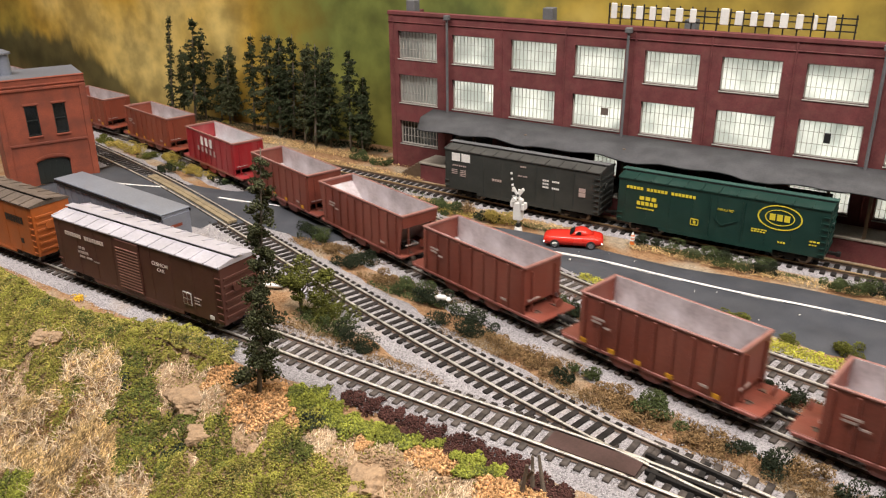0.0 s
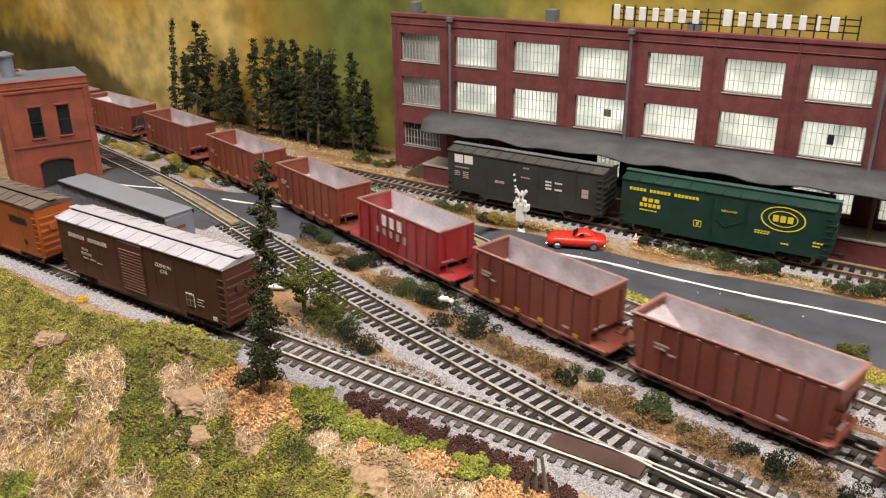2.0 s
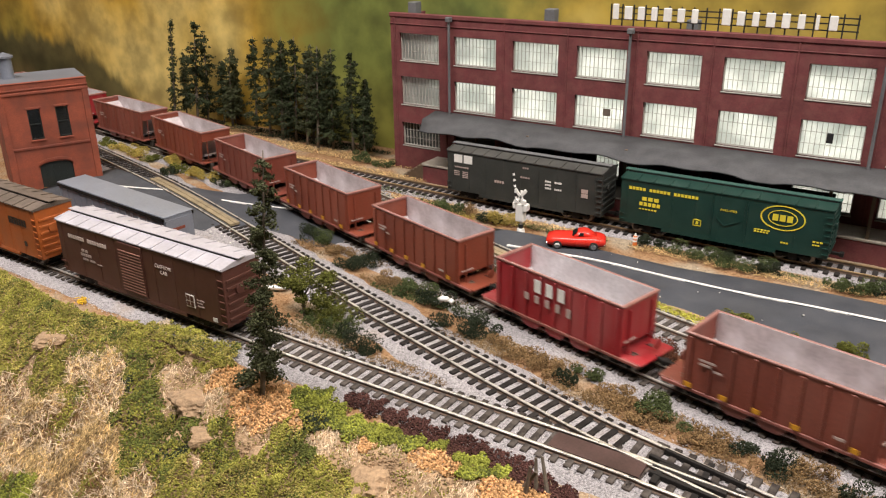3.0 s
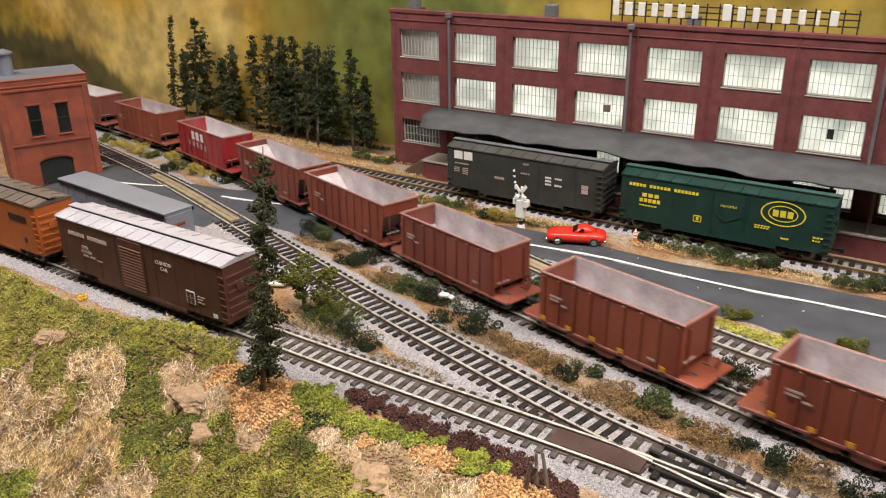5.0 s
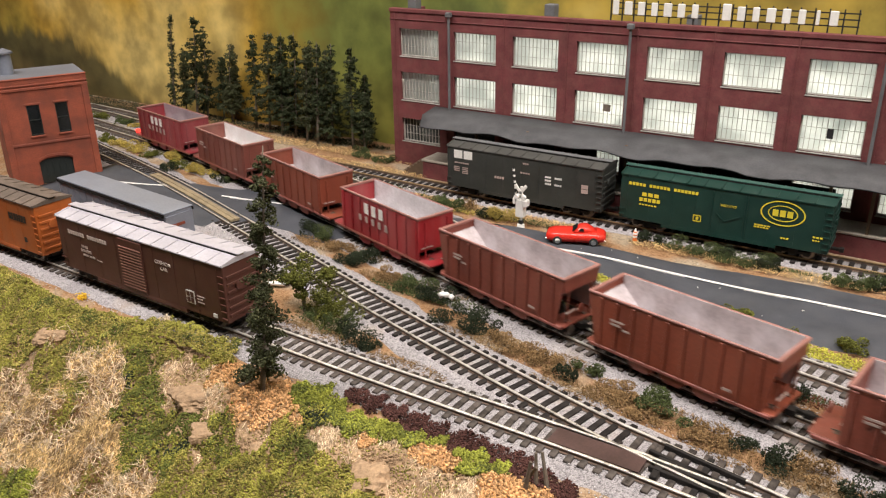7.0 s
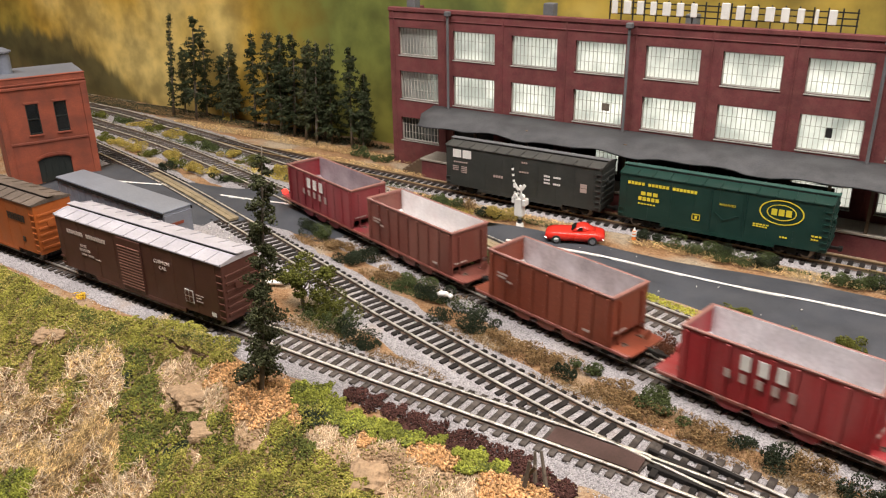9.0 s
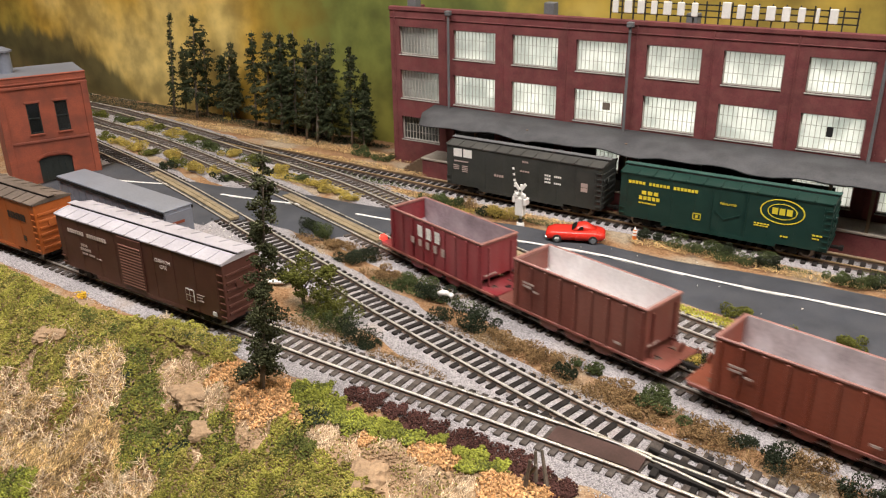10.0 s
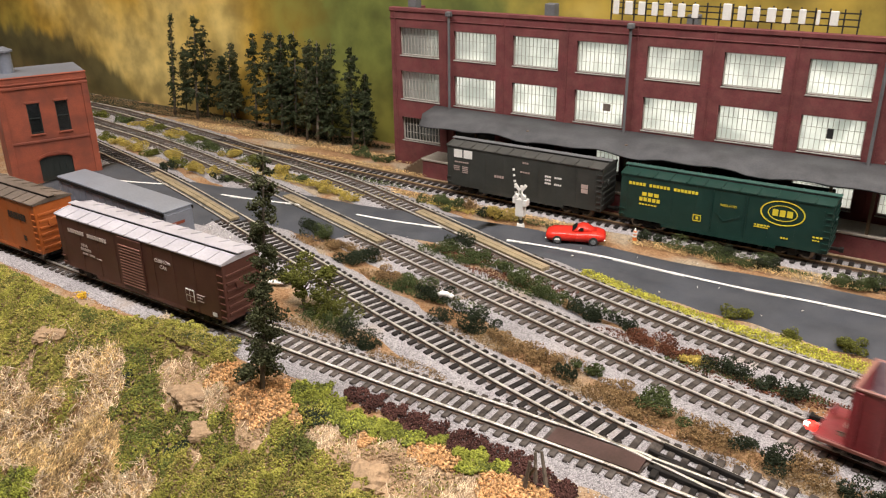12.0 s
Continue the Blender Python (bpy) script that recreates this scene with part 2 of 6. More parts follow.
M = {
    "ballast": gravel("grey_ballast", [(0.16, 0.152, 0.158), (0.34, 0.317, 0.328), (0.47, 0.446, 0.458), (0.25, 0.236, 0.243)], 1500, 0.9, (0.30, 0.24, 0.19), 18, 0.58, 0.75),
    "soil": gravel("brown_soil", [(0.17, 0.088, 0.042), (0.30, 0.165, 0.080), (0.38, 0.245, 0.135), (0.23, 0.110, 0.050)], 900, 0.8, (0.30, 0.24, 0.17), 20, 0.48, 0.6),
    "hill": mat("tan_plaster_slope", (0.40, 0.275, 0.165), 0.92, vary=0.35, scale=48, fine=420, bump=0.9, dust=(0.22, 0.14, 0.085), dust_amount=0.75, spec=0.1, bump_dist=0.0022),
    "asphalt": mat("worn_asphalt", (0.043, 0.047, 0.058), 0.75, vary=0.22, scale=25, fine=1500, bump=0.25, dust=(0.082, 0.085, 0.096), dust_amount=0.55),
    "line": mat("white_road_paint", (0.75, 0.74, 0.72), 0.7, vary=0.1, scale=200, fine=900),
    "rail": mat("worn_rail_metal", (0.72, 0.69, 0.63), 0.30, 0.6, vary=0.2, scale=90, fine=900, bump=0.05),
    "rail_side": mat("rusty_rail_side", (0.10, 0.065, 0.045), 0.8, vary=0.3),
    "tie": mat("dark_tie", (0.046, 0.038, 0.034), 0.8, vary=0.35, scale=150, fine=900, bump=0.4, dust=(0.19, 0.165, 0.145), dust_amount=0.35, random_piece=0.35, spec=0.15),
    "plank": mat("tan_crossing_timber", (0.26, 0.205, 0.125), 0.8, vary=0.25, scale=120, fine=800, bump=0.3, random_piece=0.15),
    "hopper": mat("oxide_brown_paint", (0.190, 0.047, 0.031), 0.45, vary=0.22, scale=45, fine=700, bump=0.08, dust=(0.28, 0.13, 0.10), dust_amount=0.3, streak=True),
    "hopper_dark": mat("dark_oxide_paint", (0.185, 0.056, 0.043), 0.45, vary=0.22, scale=45, fine=700, bump=0.08, dust=(0.26, 0.14, 0.11), dust_amount=0.4, streak=True),
    "hopper_rust": mat("rust_orange_paint", (0.215, 0.050, 0.027), 0.45, vary=0.22, scale=45, fine=700, bump=0.08, dust=(0.28, 0.12, 0.08), dust_amount=0.25, streak=True),
    "hopper_red": mat("crimson_paint", (0.300, 0.018, 0.024), 0.4, vary=0.18, scale=45, fine=700, bump=0.06, dust=(0.40, 0.17, 0.16), dust_amount=0.4, streak=True),
    "hopper_maroon": mat("weathered_maroon_paint", (0.235, 0.026, 0.034), 0.45, vary=0.28, scale=35, fine=700, bump=0.06, dust=(0.34, 0.16, 0.16), dust_amount=0.4, streak=True),
    "inside": mat("dusty_car_inside", (0.49, 0.435, 0.45), 0.36, vary=0.22, scale=35, fine=500, bump=0.1, dust=(0.74, 0.71, 0.75), dust_amount=0.7),
    "inside_grey": mat("grey_dusty_car_inside", (0.66, 0.64, 0.67), 0.36, vary=0.2, scale=35, fine=500, bump=0.1, dust=(0.50, 0.45, 0.47), dust_amount=0.6),
    # pale colour mixes wear with painted light on the cars' top rails
    "rim": mat("worn_rim_highlight", (0.29, 0.135, 0.115), 0.4, vary=0.2, scale=60, fine=700),
    # paler sill colour paints the thin light line along each car's bottom
    "sill": mat("sill_edge_highlight", (0.26, 0.085, 0.068), 0.4, vary=0.25, scale=60, fine=700),
    "inside_maroon": mat("dark_plum_car_inside", (0.36, 0.29, 0.32), 0.36, vary=0.25, scale=35, fine=500, bump=0.1, dust=(0.52, 0.45, 0.49), dust_amount=0.6),
    "inside_pale": mat("pale_chalky_car_inside", (0.80, 0.78, 0.79), 0.45, vary=0.12, scale=35, fine=500, bump=0.1, dust=(0.60, 0.52, 0.52), dust_amount=0.5),
    "truck": mat("black_truck_casting", (0.018, 0.016, 0.015), 0.7, vary=0.3, spec=0.2),
    "steel": mat("dull_wheel_steel", (0.20, 0.17, 0.15), 0.4, 0.8, vary=0.25),
    "brick_red": mat("factory_brick", (0.140, 0.034, 0.036), 0.78, vary=0.22, scale=60, fine=900, bump=0.2, dust=(0.22, 0.09, 0.075), dust_amount=0.35),
    "brick_orange": mat("orange_brick", (0.27, 0.066, 0.034), 0.8, vary=0.28, scale=38, fine=900, bump=0.2, dust=(0.14, 0.042, 0.03), dust_amount=0.75),
    "grey_roof": mat("grey_roof_felt", (0.115, 0.118, 0.125), 0.75, vary=0.2, scale=40, fine=700, bump=0.2, dust=(0.2, 0.2, 0.2), dust_amount=0.3),
    "brown_car": mat("brown_boxcar_paint", (0.085, 0.030, 0.022), 0.5, vary=0.12, scale=50, fine=600, bump=0.05, dust=(0.14, 0.07, 0.05), dust_amount=0.25),
    "silver_roof": mat("silver_roof_paint", (0.47, 0.455, 0.50), 0.45, 0.2, vary=0.12, scale=60, fine=600, bump=0.05),
    "orange_car": mat("orange_boxcar_paint", (0.42, 0.105, 0.020), 0.5, vary=0.12, scale=50, fine=600, bump=0.05, dust=(0.3, 0.12, 0.05), dust_amount=0.3),
    "brown_roof": mat("weathered_brown_roof", (0.115, 0.088, 0.070), 0.7, vary=0.3, scale=60, fine=600),
    "black_car": mat("charcoal_boxcar_paint", (0.031, 0.034, 0.031), 0.55, vary=0.15, scale=50, fine=600, bump=0.05, dust=(0.06, 0.06, 0.055), dust_amount=0.4),
    "black_roof": mat("dusty_charcoal_roof", (0.050, 0.050, 0.047), 0.6, vary=0.2, scale=50, fine=600, bump=0.05, dust=(0.10, 0.095, 0.085), dust_amount=0.4),
    "green_car": mat("dark_green_boxcar_paint", (0.005, 0.032, 0.025), 0.45, vary=0.12, scale=50, fine=600, bump=0.05, dust=(0.03, 0.07, 0.055), dust_amount=0.25),
    "green_walk": mat("pale_green_walkway", (0.030, 0.085, 0.070), 0.6, vary=0.15),
    "white": mat("white_lettering", (0.75, 0.74, 0.71), 0.6, vary=0.08),
    "faded_white": mat("faded_lettering", (0.42, 0.33, 0.30), 0.6, vary=0.15),
    "pale_white": mat("pale_lettering", (0.62, 0.52, 0.48), 0.6, vary=0.1),
    # lighter brown paints in the light caught by the raised door louvres
    "lit_brown": mat("brown_louvre_highlight", (0.27, 0.135, 0.105), 0.5, vary=0.2),
    "rail_brown": mat("rusty_brown_rail", (0.36, 0.25, 0.13), 0.5, 0.4, vary=0.25),
    "yellow": mat("yellow_lettering", (0.70, 0.58, 0.04), 0.6, vary=0.08),
    "amber": mat("amber_reflector", (0.62, 0.30, 0.02), 0.5, vary=0.1),
    "trailer": mat("grey_trailer_metal", (0.26, 0.285, 0.345), 0.42, 0.35, vary=0.1, scale=40, fine=500, bump=0.05),
    "glass_dark": mat("dark_window_glass", (0.010, 0.012, 0.012), 0.12, vary=0.1),
    "dark_frame": mat("dark_green_frame", (0.013, 0.018, 0.017), 0.6, vary=0.2),
    "concrete": mat("pale_concrete", (0.36, 0.32, 0.27), 0.8, vary=0.2),
    "red_auto": mat("bright_red_autopaint", (0.62, 0.030, 0.018), 0.25, vary=0.05, bump=0.02),
    "chrome": mat("chrome", (0.75, 0.74, 0.72), 0.15, 1.0, vary=0.05, bump=0),
    "tyre": mat("black_rubber", (0.02, 0.02, 0.02), 0.8),
    "sign_black": mat("black_sign_iron", (0.015, 0.015, 0.016), 0.5),
    "machine_white": mat("white_signal_paint", (0.80, 0.79, 0.76), 0.5, vary=0.08),
    "bark": mat("tree_bark", (0.13, 0.105, 0.08), 0.9, vary=0.3, scale=300, fine=1500, bump=0.4),
    "pine": mat("dark_pine_needles", (0.040, 0.050, 0.025), 0.85, vary=0.4, scale=120, fine=1200, bump=0.6, random_piece=0.5, spec=0.08),
    "pine_grey": mat("grey_pine_needles", (0.062, 0.068, 0.034), 0.85, vary=0.4, scale=120, fine=1200, bump=0.6, random_piece=0.5, spec=0.08),
    "foliage": mat("olive_foliage", (0.112, 0.118, 0.027), 0.85, vary=0.4, scale=120, fine=1200, bump=0.6, random_piece=0.5, spec=0.08),
    "bush_dark": mat("dark_bush_foam", (0.030, 0.038, 0.022), 0.9, vary=0.4, scale=150, fine=1500, bump=0.6, random_piece=0.5, spec=0.08),
    "bush_green": mat("green_bush_foam", (0.070, 0.088, 0.034), 0.9, vary=0.4, scale=150, fine=1500, bump=0.6, random_piece=0.5, spec=0.08),
    "bush_yellow": mat("yellow_bush_foam", (0.40, 0.31, 0.075), 0.9, vary=0.4, scale=150, fine=1500, bump=0.6, random_piece=0.4, spec=0.2),
    "grass_lime": mat("lime_grass_foam", (0.42, 0.40, 0.065), 0.9, vary=0.4, scale=150, fine=1500, bump=0.6, random_piece=0.4, spec=0.2),
    "grass_green": mat("green_turf_foam", (0.225, 0.212, 0.042), 0.9, vary=0.4, scale=80, fine=1500, bump=0.6, random_piece=0.45, spec=0.2),
    "grass_dark": mat("deep_green_turf_foam", (0.105, 0.118, 0.028), 0.9, vary=0.4, scale=80, fine=1500, bump=0.6, random_piece=0.45, spec=0.2),
    "straw_pale": mat("bleached_grass", (0.66, 0.52, 0.36), 0.85, vary=0.25, scale=100, fine=900, random_piece=0.5, spec=0.2),
    "grass_gold": mat("golden_turf_foam", (0.30, 0.25, 0.07), 0.9, vary=0.4, scale=80, fine=1500, bump=0.6, random_piece=0.45, spec=0.2),
    "chips": mat("orange_wood_chips", (0.56, 0.33, 0.155), 0.85, vary=0.3, scale=100, fine=900, random_piece=0.5, spec=0.08),
    "straw": mat("dry_straw", (0.56, 0.395, 0.185), 0.85, vary=0.3, scale=100, fine=900, random_piece=0.7, spec=0.2),
    "brown_straw": mat("brown_dead_straw", (0.23, 0.13, 0.06), 0.85, vary=0.3, scale=100, fine=900, random_piece=0.6, spec=0.2),
    "canopy": mat("dark_canopy_felt", (0.056, 0.057, 0.062), 0.75, vary=0.25, scale=40, fine=700, bump=0.2, dust=(0.11, 0.11, 0.115), dust_amount=0.4),
    "flower": mat("bright_yellow_flowers", (0.75, 0.47, 0.03), 0.8, vary=0.2, random_piece=0.3),
    "flake": mat("white_plaster_flakes", (0.72, 0.70, 0.66), 0.8, vary=0.1),
    "rock": mat("tan_plaster_rock", (0.38, 0.255, 0.15), 0.9, vary=0.35, scale=40, fine=400, bump=0.8, dust=(0.16, 0.11, 0.07), dust_amount=0.6, bump_dist=0.002),
    "heather": mat("dark_red_heather", (0.075, 0.035, 0.030), 0.9, vary=0.4, scale=100, fine=1200, random_piece=0.5, spec=0.08),
    "mullion": mat("pale_window_bars", (0.42, 0.40, 0.36), 0.6, vary=0.1),
    "dry": mat("dry_brown_scrub", (0.225, 0.145, 0.070), 0.9, vary=0.4, scale=150, fine=1500, random_piece=0.5, spec=0.08),
    "rust": mat("rusty_scrub", (0.12, 0.050, 0.030), 0.9, vary=0.4, scale=150, fine=1500, random_piece=0.5, spec=0.08),
    "stone": mat("pale_ballast_stone", (0.42, 0.40, 0.41), 0.9, vary=0.15, scale=60, fine=1500, random_piece=0.5, spec=0.08),
    "grass_turf_lime": mat("lime_turf_foam", (0.205, 0.218, 0.036), 0.9, vary=0.4, scale=80, fine=1500, bump=0.6, random_piece=0.45, spec=0.2),
    "grey_roof_light": mat("pale_grey_roof", (0.125, 0.132, 0.155), 0.7, vary=0.15, scale=40, fine=700),
    "orange_bright": mat("orange_plastic", (0.75, 0.20, 0.04), 0.5, vary=0.08),
    "cover_brown": mat("brown_painted_board", (0.060, 0.032, 0.028), 0.6, vary=0.25, scale=60, fine=700, bump=0.1),
    "tie_dark": mat("black_tie", (0.022, 0.019, 0.018), 0.75, vary=0.3, scale=150, fine=900, bump=0.4, dust=(0.10, 0.085, 0.075), dust_amount=0.08, random_piece=0.3, spec=0.12),
    "wall": mat("painted_room_wall", (0.30, 0.28, 0.25), 0.9, vary=0.05, scale=3, fine=200),
    "ceiling": mat("white_ceiling", (0.50, 0.48, 0.46), 0.9, vary=0.04, scale=3, fine=200),
    "carpet": mat("grey_carpet", (0.10, 0.095, 0.09), 0.95, vary=0.1, scale=5, fine=300),
    "fascia": mat("brown_fascia_board", (0.12, 0.08, 0.05), 0.7, vary=0.2, scale=10, fine=200),
}


def frosted(name, colour):
    """Thin frosted sheet that lets the light behind it through."""
    m = bpy.data.materials.new(name)
    m.use_nodes = True
    n, l = m.node_tree.nodes, m.node_tree.links
    out = n["Material Output"]
    b = n["Principled BSDF"]
    b.inputs["Base Color"].default_value = (*colour, 1)
    b.inputs["Roughness"].default_value = 0.35
    tr = n.new("ShaderNodeBsdfTranslucent")
    co, no = n.new("ShaderNodeTexCoord"), n.new("ShaderNodeTexNoise")
    no.inputs["Scale"].default_value, no.inputs["Detail"].default_value = 45, 5
    l.new(co.outputs["Object"], no.inputs[0])
    r = n.new("ShaderNodeValToRGB")
    r.color_ramp.elements[0].position, r.color_ramp.elements[1].position = 0.35, 0.6
    r.color_ramp.elements[0].color, r.color_ramp.elements[1].color = (0.60, 0.63, 0.61, 1), (0.95, 0.96, 0.93, 1)
    l.new(no.outputs[0], r.inputs[0])
    l.new(r.outputs[0], tr.inputs[0])
    mix = n.new("ShaderNodeMixShader")
    mix.inputs[0].default_value = 0.75
    l.new(b.outputs[0], mix.inputs[1])
    l.new(tr.outputs[0], mix.inputs[2])
    l.new(mix.outputs[0], out.inputs[0])
    return m


M["pane"] = frosted("frosted_pane", (0.6, 0.62, 0.58))
M["pane_dim"] = mat("dusty_dark_glass", (0.055, 0.058, 0.055), 0.25, vary=0.4, scale=60, bump=0.02)


# ---------------------------------------------------------------- mesh helpers
class Geo:
    """Collects faces for one mesh."""

    def __init__(self):
        self.v, self.f = [], []

    def add(self, verts, faces, m=None):
        k = len(self.v)
        if m is not None:
            verts = [tuple(m @ Vector(p)) for p in verts]
        self.v += [tuple(p) for p in verts]
        self.f += [tuple(i + k for i in f) for f in faces]
        return self

    def box(self, x0, x1, y0, y1, z0, z1, m=None, c=0.0):
        """A box; c cuts its edges off."""
        if c <= 0:
            vs = [(x, y, z) for x in (x0, x1) for y in (y0, y1) for z in (z0, z1)]
            return self.add(vs, [(0, 1, 3, 2), (4, 6, 7, 5), (0, 4, 5, 1), (2, 3, 7, 6), (0, 2, 6, 4), (1, 5, 7, 3)], m)
        bm = bmesh.new()
        for x in (x0, x1):
            for y in (y0, y1):
                for z in (z0, z1):
                    bm.verts.new((x, y, z))
        bm.verts.ensure_lookup_table()
        for q in ((0, 1, 3, 2), (4, 6, 7, 5), (0, 4, 5, 1), (2, 3, 7, 6), (0, 2, 6, 4), (1, 5, 7, 3)):
            bm.faces.new([bm.verts[i] for i in q])
        bmesh.ops.bevel(bm, geom=bm.edges[:], offset=c, segments=1, affect="EDGES")
        bm.verts.index_update()
        self.add([v.co[:] for v in bm.verts], [[v.index for v in f.verts] for f in bm.faces], m)
        bm.free()
        return self

    def tube(self, a, b, r0, r1=None, n=8, caps=True):
        """A round bar from a to b."""
        a, b = Vector(a), Vector(b)
        r1 = r0 if r1 is None else r1
        q = (b - a).to_track_quat("Z", "Y")
        vs = []
        for p, r in ((a, r0), (b, r1)):
            vs += [p + q @ Vector((r * math.cos(2 * math.pi * i / n), r * math.sin(2 * math.pi * i / n), 0)) for i in range(n)]
        fs = [(i, (i + 1) % n, n + (i + 1) % n, n + i) for i in range(n)]
        if caps:
            fs += [tuple(reversed(range(n))), tuple(range(n, 2 * n))]
        return self.add(vs, fs)

    def loft(self, loops, close=True, caps=True):
        n = len(loops[0])
        vs = [p for lp in loops for p in lp]
        fs = []
        for k in range(len(loops) - 1):
            for i in range(n if close else n - 1):
                j = (i + 1) % n
                fs.append((k * n + i, k * n + j, (k + 1) * n + j, (k + 1) * n + i))
        if caps and close:
            fs += [tuple(reversed(range(n))), tuple(range((len(loops) - 1) * n, len(loops) * n))]
        return self.add(vs, fs)

    def mesh(self, name, material, smooth=False):
        me = bpy.data.meshes.new(name)
        me.from_pydata(self.v, [], self.f)
        me.validate()
        bm = bmesh.new()
        bm.from_mesh(me)
        bmesh.ops.recalc_face_normals(bm, faces=bm.faces)
        bm.to_mesh(me)
        bm.free()
        me.materials.append(material)
        if smooth:
            for p in me.polygons:
                p.use_smooth = True
        return me


def raw_mesh(name, verts, faces, material, smooth=False):
    me = bpy.data.meshes.new(name)
    me.from_pydata(verts, [], faces)
    me.materials.append(material)
    if smooth:
        me.polygons.foreach_set("use_smooth", [True] * len(me.polygons))
    me.update()
    return me


def part(name, geo, material, parent, label="", smooth=False):
    ob = new(name, geo.mesh(name, material, smooth) if isinstance(geo, Geo) else geo)
    ob.parent = parent
    return tagged(ob, label)


def thing(name, label, category, m=None, group="", kind=""):
    ob = new(name)
    ob.empty_display_size = 0.01
    if m is not None:
        ob.matrix_world = m
    return tagged(ob, label, category, group, kind)


def solid(name, geo, material, label, category, m=None, group="", kind="", smooth=False):
    ob = new(name, geo.mesh(name, material, smooth) if isinstance(geo, Geo) else geo)
    if m is not None:
        ob.matrix_world = m
    return tagged(ob, label, category, group, kind)


# ---------------------------------------------------------------- plan: the lines of the tracks
RAIL = 0.0044
GAUGE = 0.0170


def line_of(points, step=0.004):
    """A smooth way through plan points, as evenly spaced (x, y)."""
    pts = [Vector(p) for p in points]
    out = []
    for i in range(len(pts) - 1):
        p0, p1, p2, p3 = pts[max(i - 1, 0)], pts[i], pts[i + 1], pts[min(i + 2, len(pts) - 1)]
        for k in range(24):
            t = k / 24
            out.append(0.5 * (2 * p1 + (p2 - p0) * t + (2 * p0 - 5 * p1 + 4 * p2 - p3) * t * t + (3 * p1 - p0 - 3 * p2 + p3) * t ** 3))
    out.append(pts[-1])
    a = np.array([p[:] for p in out])
    s = np.r_[0, np.cumsum(np.hypot(*np.diff(a, axis=0).T))]
    u = np.arange(0, s[-1], step)
    return np.c_[np.interp(u, s, a[:, 0]), np.interp(u, s, a[:, 1])]


def main_y(x):
    """The running line: a long easy bend."""
    if x > 0:
        return 0.3852 - 0.045 * (1 - math.exp(-x / 0.25))
    if x < -0.9:
        return main_y(-0.9) - 0.15 * (x + 0.9)
    return 0.27502 * x ** 3 + 0.3369 * x ** 2 - 0.180593 * x + 0.385215


MAIN = line_of([(x / 20, main_y(x / 20)) for x in range(-44, 47)])
LINE_A = line_of([(-1.3, 0.345), (-0.9, 0.337), (-0.62, 0.3295), (-0.54, 0.3272), (-0.455, 0.3252), (-0.367, 0.3235), (-0.28, 0.322), (-0.17, 0.3215), (-0.1, 0.3205), (-0.06, 0.318), (0.3, 0.302), (2.2, 0.29)])
LINE_D = line_of([(-1.6, 0.69), (-1.0, 0.585), (-0.817, 0.546), (-0.654, 0.505), (-0.512, 0.460), (-0.384, 0.417), (-0.29, 0.386), (-0.20, 0.3595), (-0.133, 0.342), (-0.099, 0.3355), (-0.05, 0.326), (0.0, 0.3175)])
LINE_C = line_of([(-2.2, 0.70), (-1.4, 0.70), (-1.014, 0.683), (-0.908, 0.672), (-0.802, 0.657), (-0.719, 0.642), (-0.609, 0.620), (-0.496, 0.595), (-0.400, 0.564), (-0.311, 0.532), (-0.22, 0.500), (-0.121, 0.4725), (-0.041, 0.4555), (0.1, 0.432), (0.5, 0.40), (2.2, 0.39)])
LINE_E = line_of([(-0.735, 0.645), (-0.69, 0.6395), (-0.642, 0.637), (-0.575, 0.635), (-0.476, 0.6325), (-0.30, 0.631), (0.0, 0.631), (0.6, 0.631)])


def offset_line(a, d):
    t = np.gradient(a, axis=0)
    t /= np.linalg.norm(t, axis=1)[:, None]
    return a + np.c_[-t[:, 1], t[:, 0]] * d


def ribbon(a, profile):
    """Sweeps a profile of (side, z) along a plan line; returns a Geo."""
    g = Geo()
    cols = [offset_line(a, s) for s, _ in profile]
    loops = [[(cols[j][i][0], cols[j][i][1], profile[j][1]) for j in range(len(profile))] for i in range(len(a))]
    return g.loft(loops)


# ---------------------------------------------------------------- room
def room():
    for name, m, dims, label in (
        ("floor", "carpet", (-3.4, 3.4, -2.6, 1.1, -1.16, -1.1), "grey carpeted floor of the layout room"),
        ("ceiling", "ceiling", (-3.4, 3.4, -2.6, 1.1, 1.32, 1.38), "plain white ceiling of the layout room"),
        ("wall_north", "wall", (-3.4, 3.4, 1.0, 1.1, -1.1, 1.32), "painted wall behind the layout"),
        ("wall_south", "wall", (-3.4, 3.4, -2.6, -2.5, -1.1, 1.32), "painted wall of the layout room"),
        ("wall_west", "wall", (-3.4, -3.3, -2.5, 1.0, -1.1, 1.32), "painted wall of the layout room"),
        ("wall_east", "wall", (3.3, 3.4, -2.5, 1.0, -1.1, 1.32), "painted wall of the layout room"),
    ):
        solid(name, Geo().box(*dims), M[m], label, name.split("_")[0], kind="structure")
    solid("fascia", Geo().box(-2.4, 2.4, -0.02, 0.0, -1.1, -0.13, c=0.004), M["fascia"], "brown board closing the front of the layout", "fascia", kind="structure")


# ---------------------------------------------------------------- ground
def edge_y(x):
    """Where the flat board ends and the hillside begins."""
    return 0.286 + 0.012 * noise.noise(Vector((x * 9, 3.1, 0))) + 0.010 * max(0, min(1, (-0.33 - x) / 0.05)) - 0.02 * max(0, min(1, (x + 0.2) / 0.2))


def ground_z(x, y):
    n1 = noise.noise(Vector((x * 5, y * 5, 0.3)))
    n2 = noise.noise(Vector((x * 16, y * 16, 1.7)))
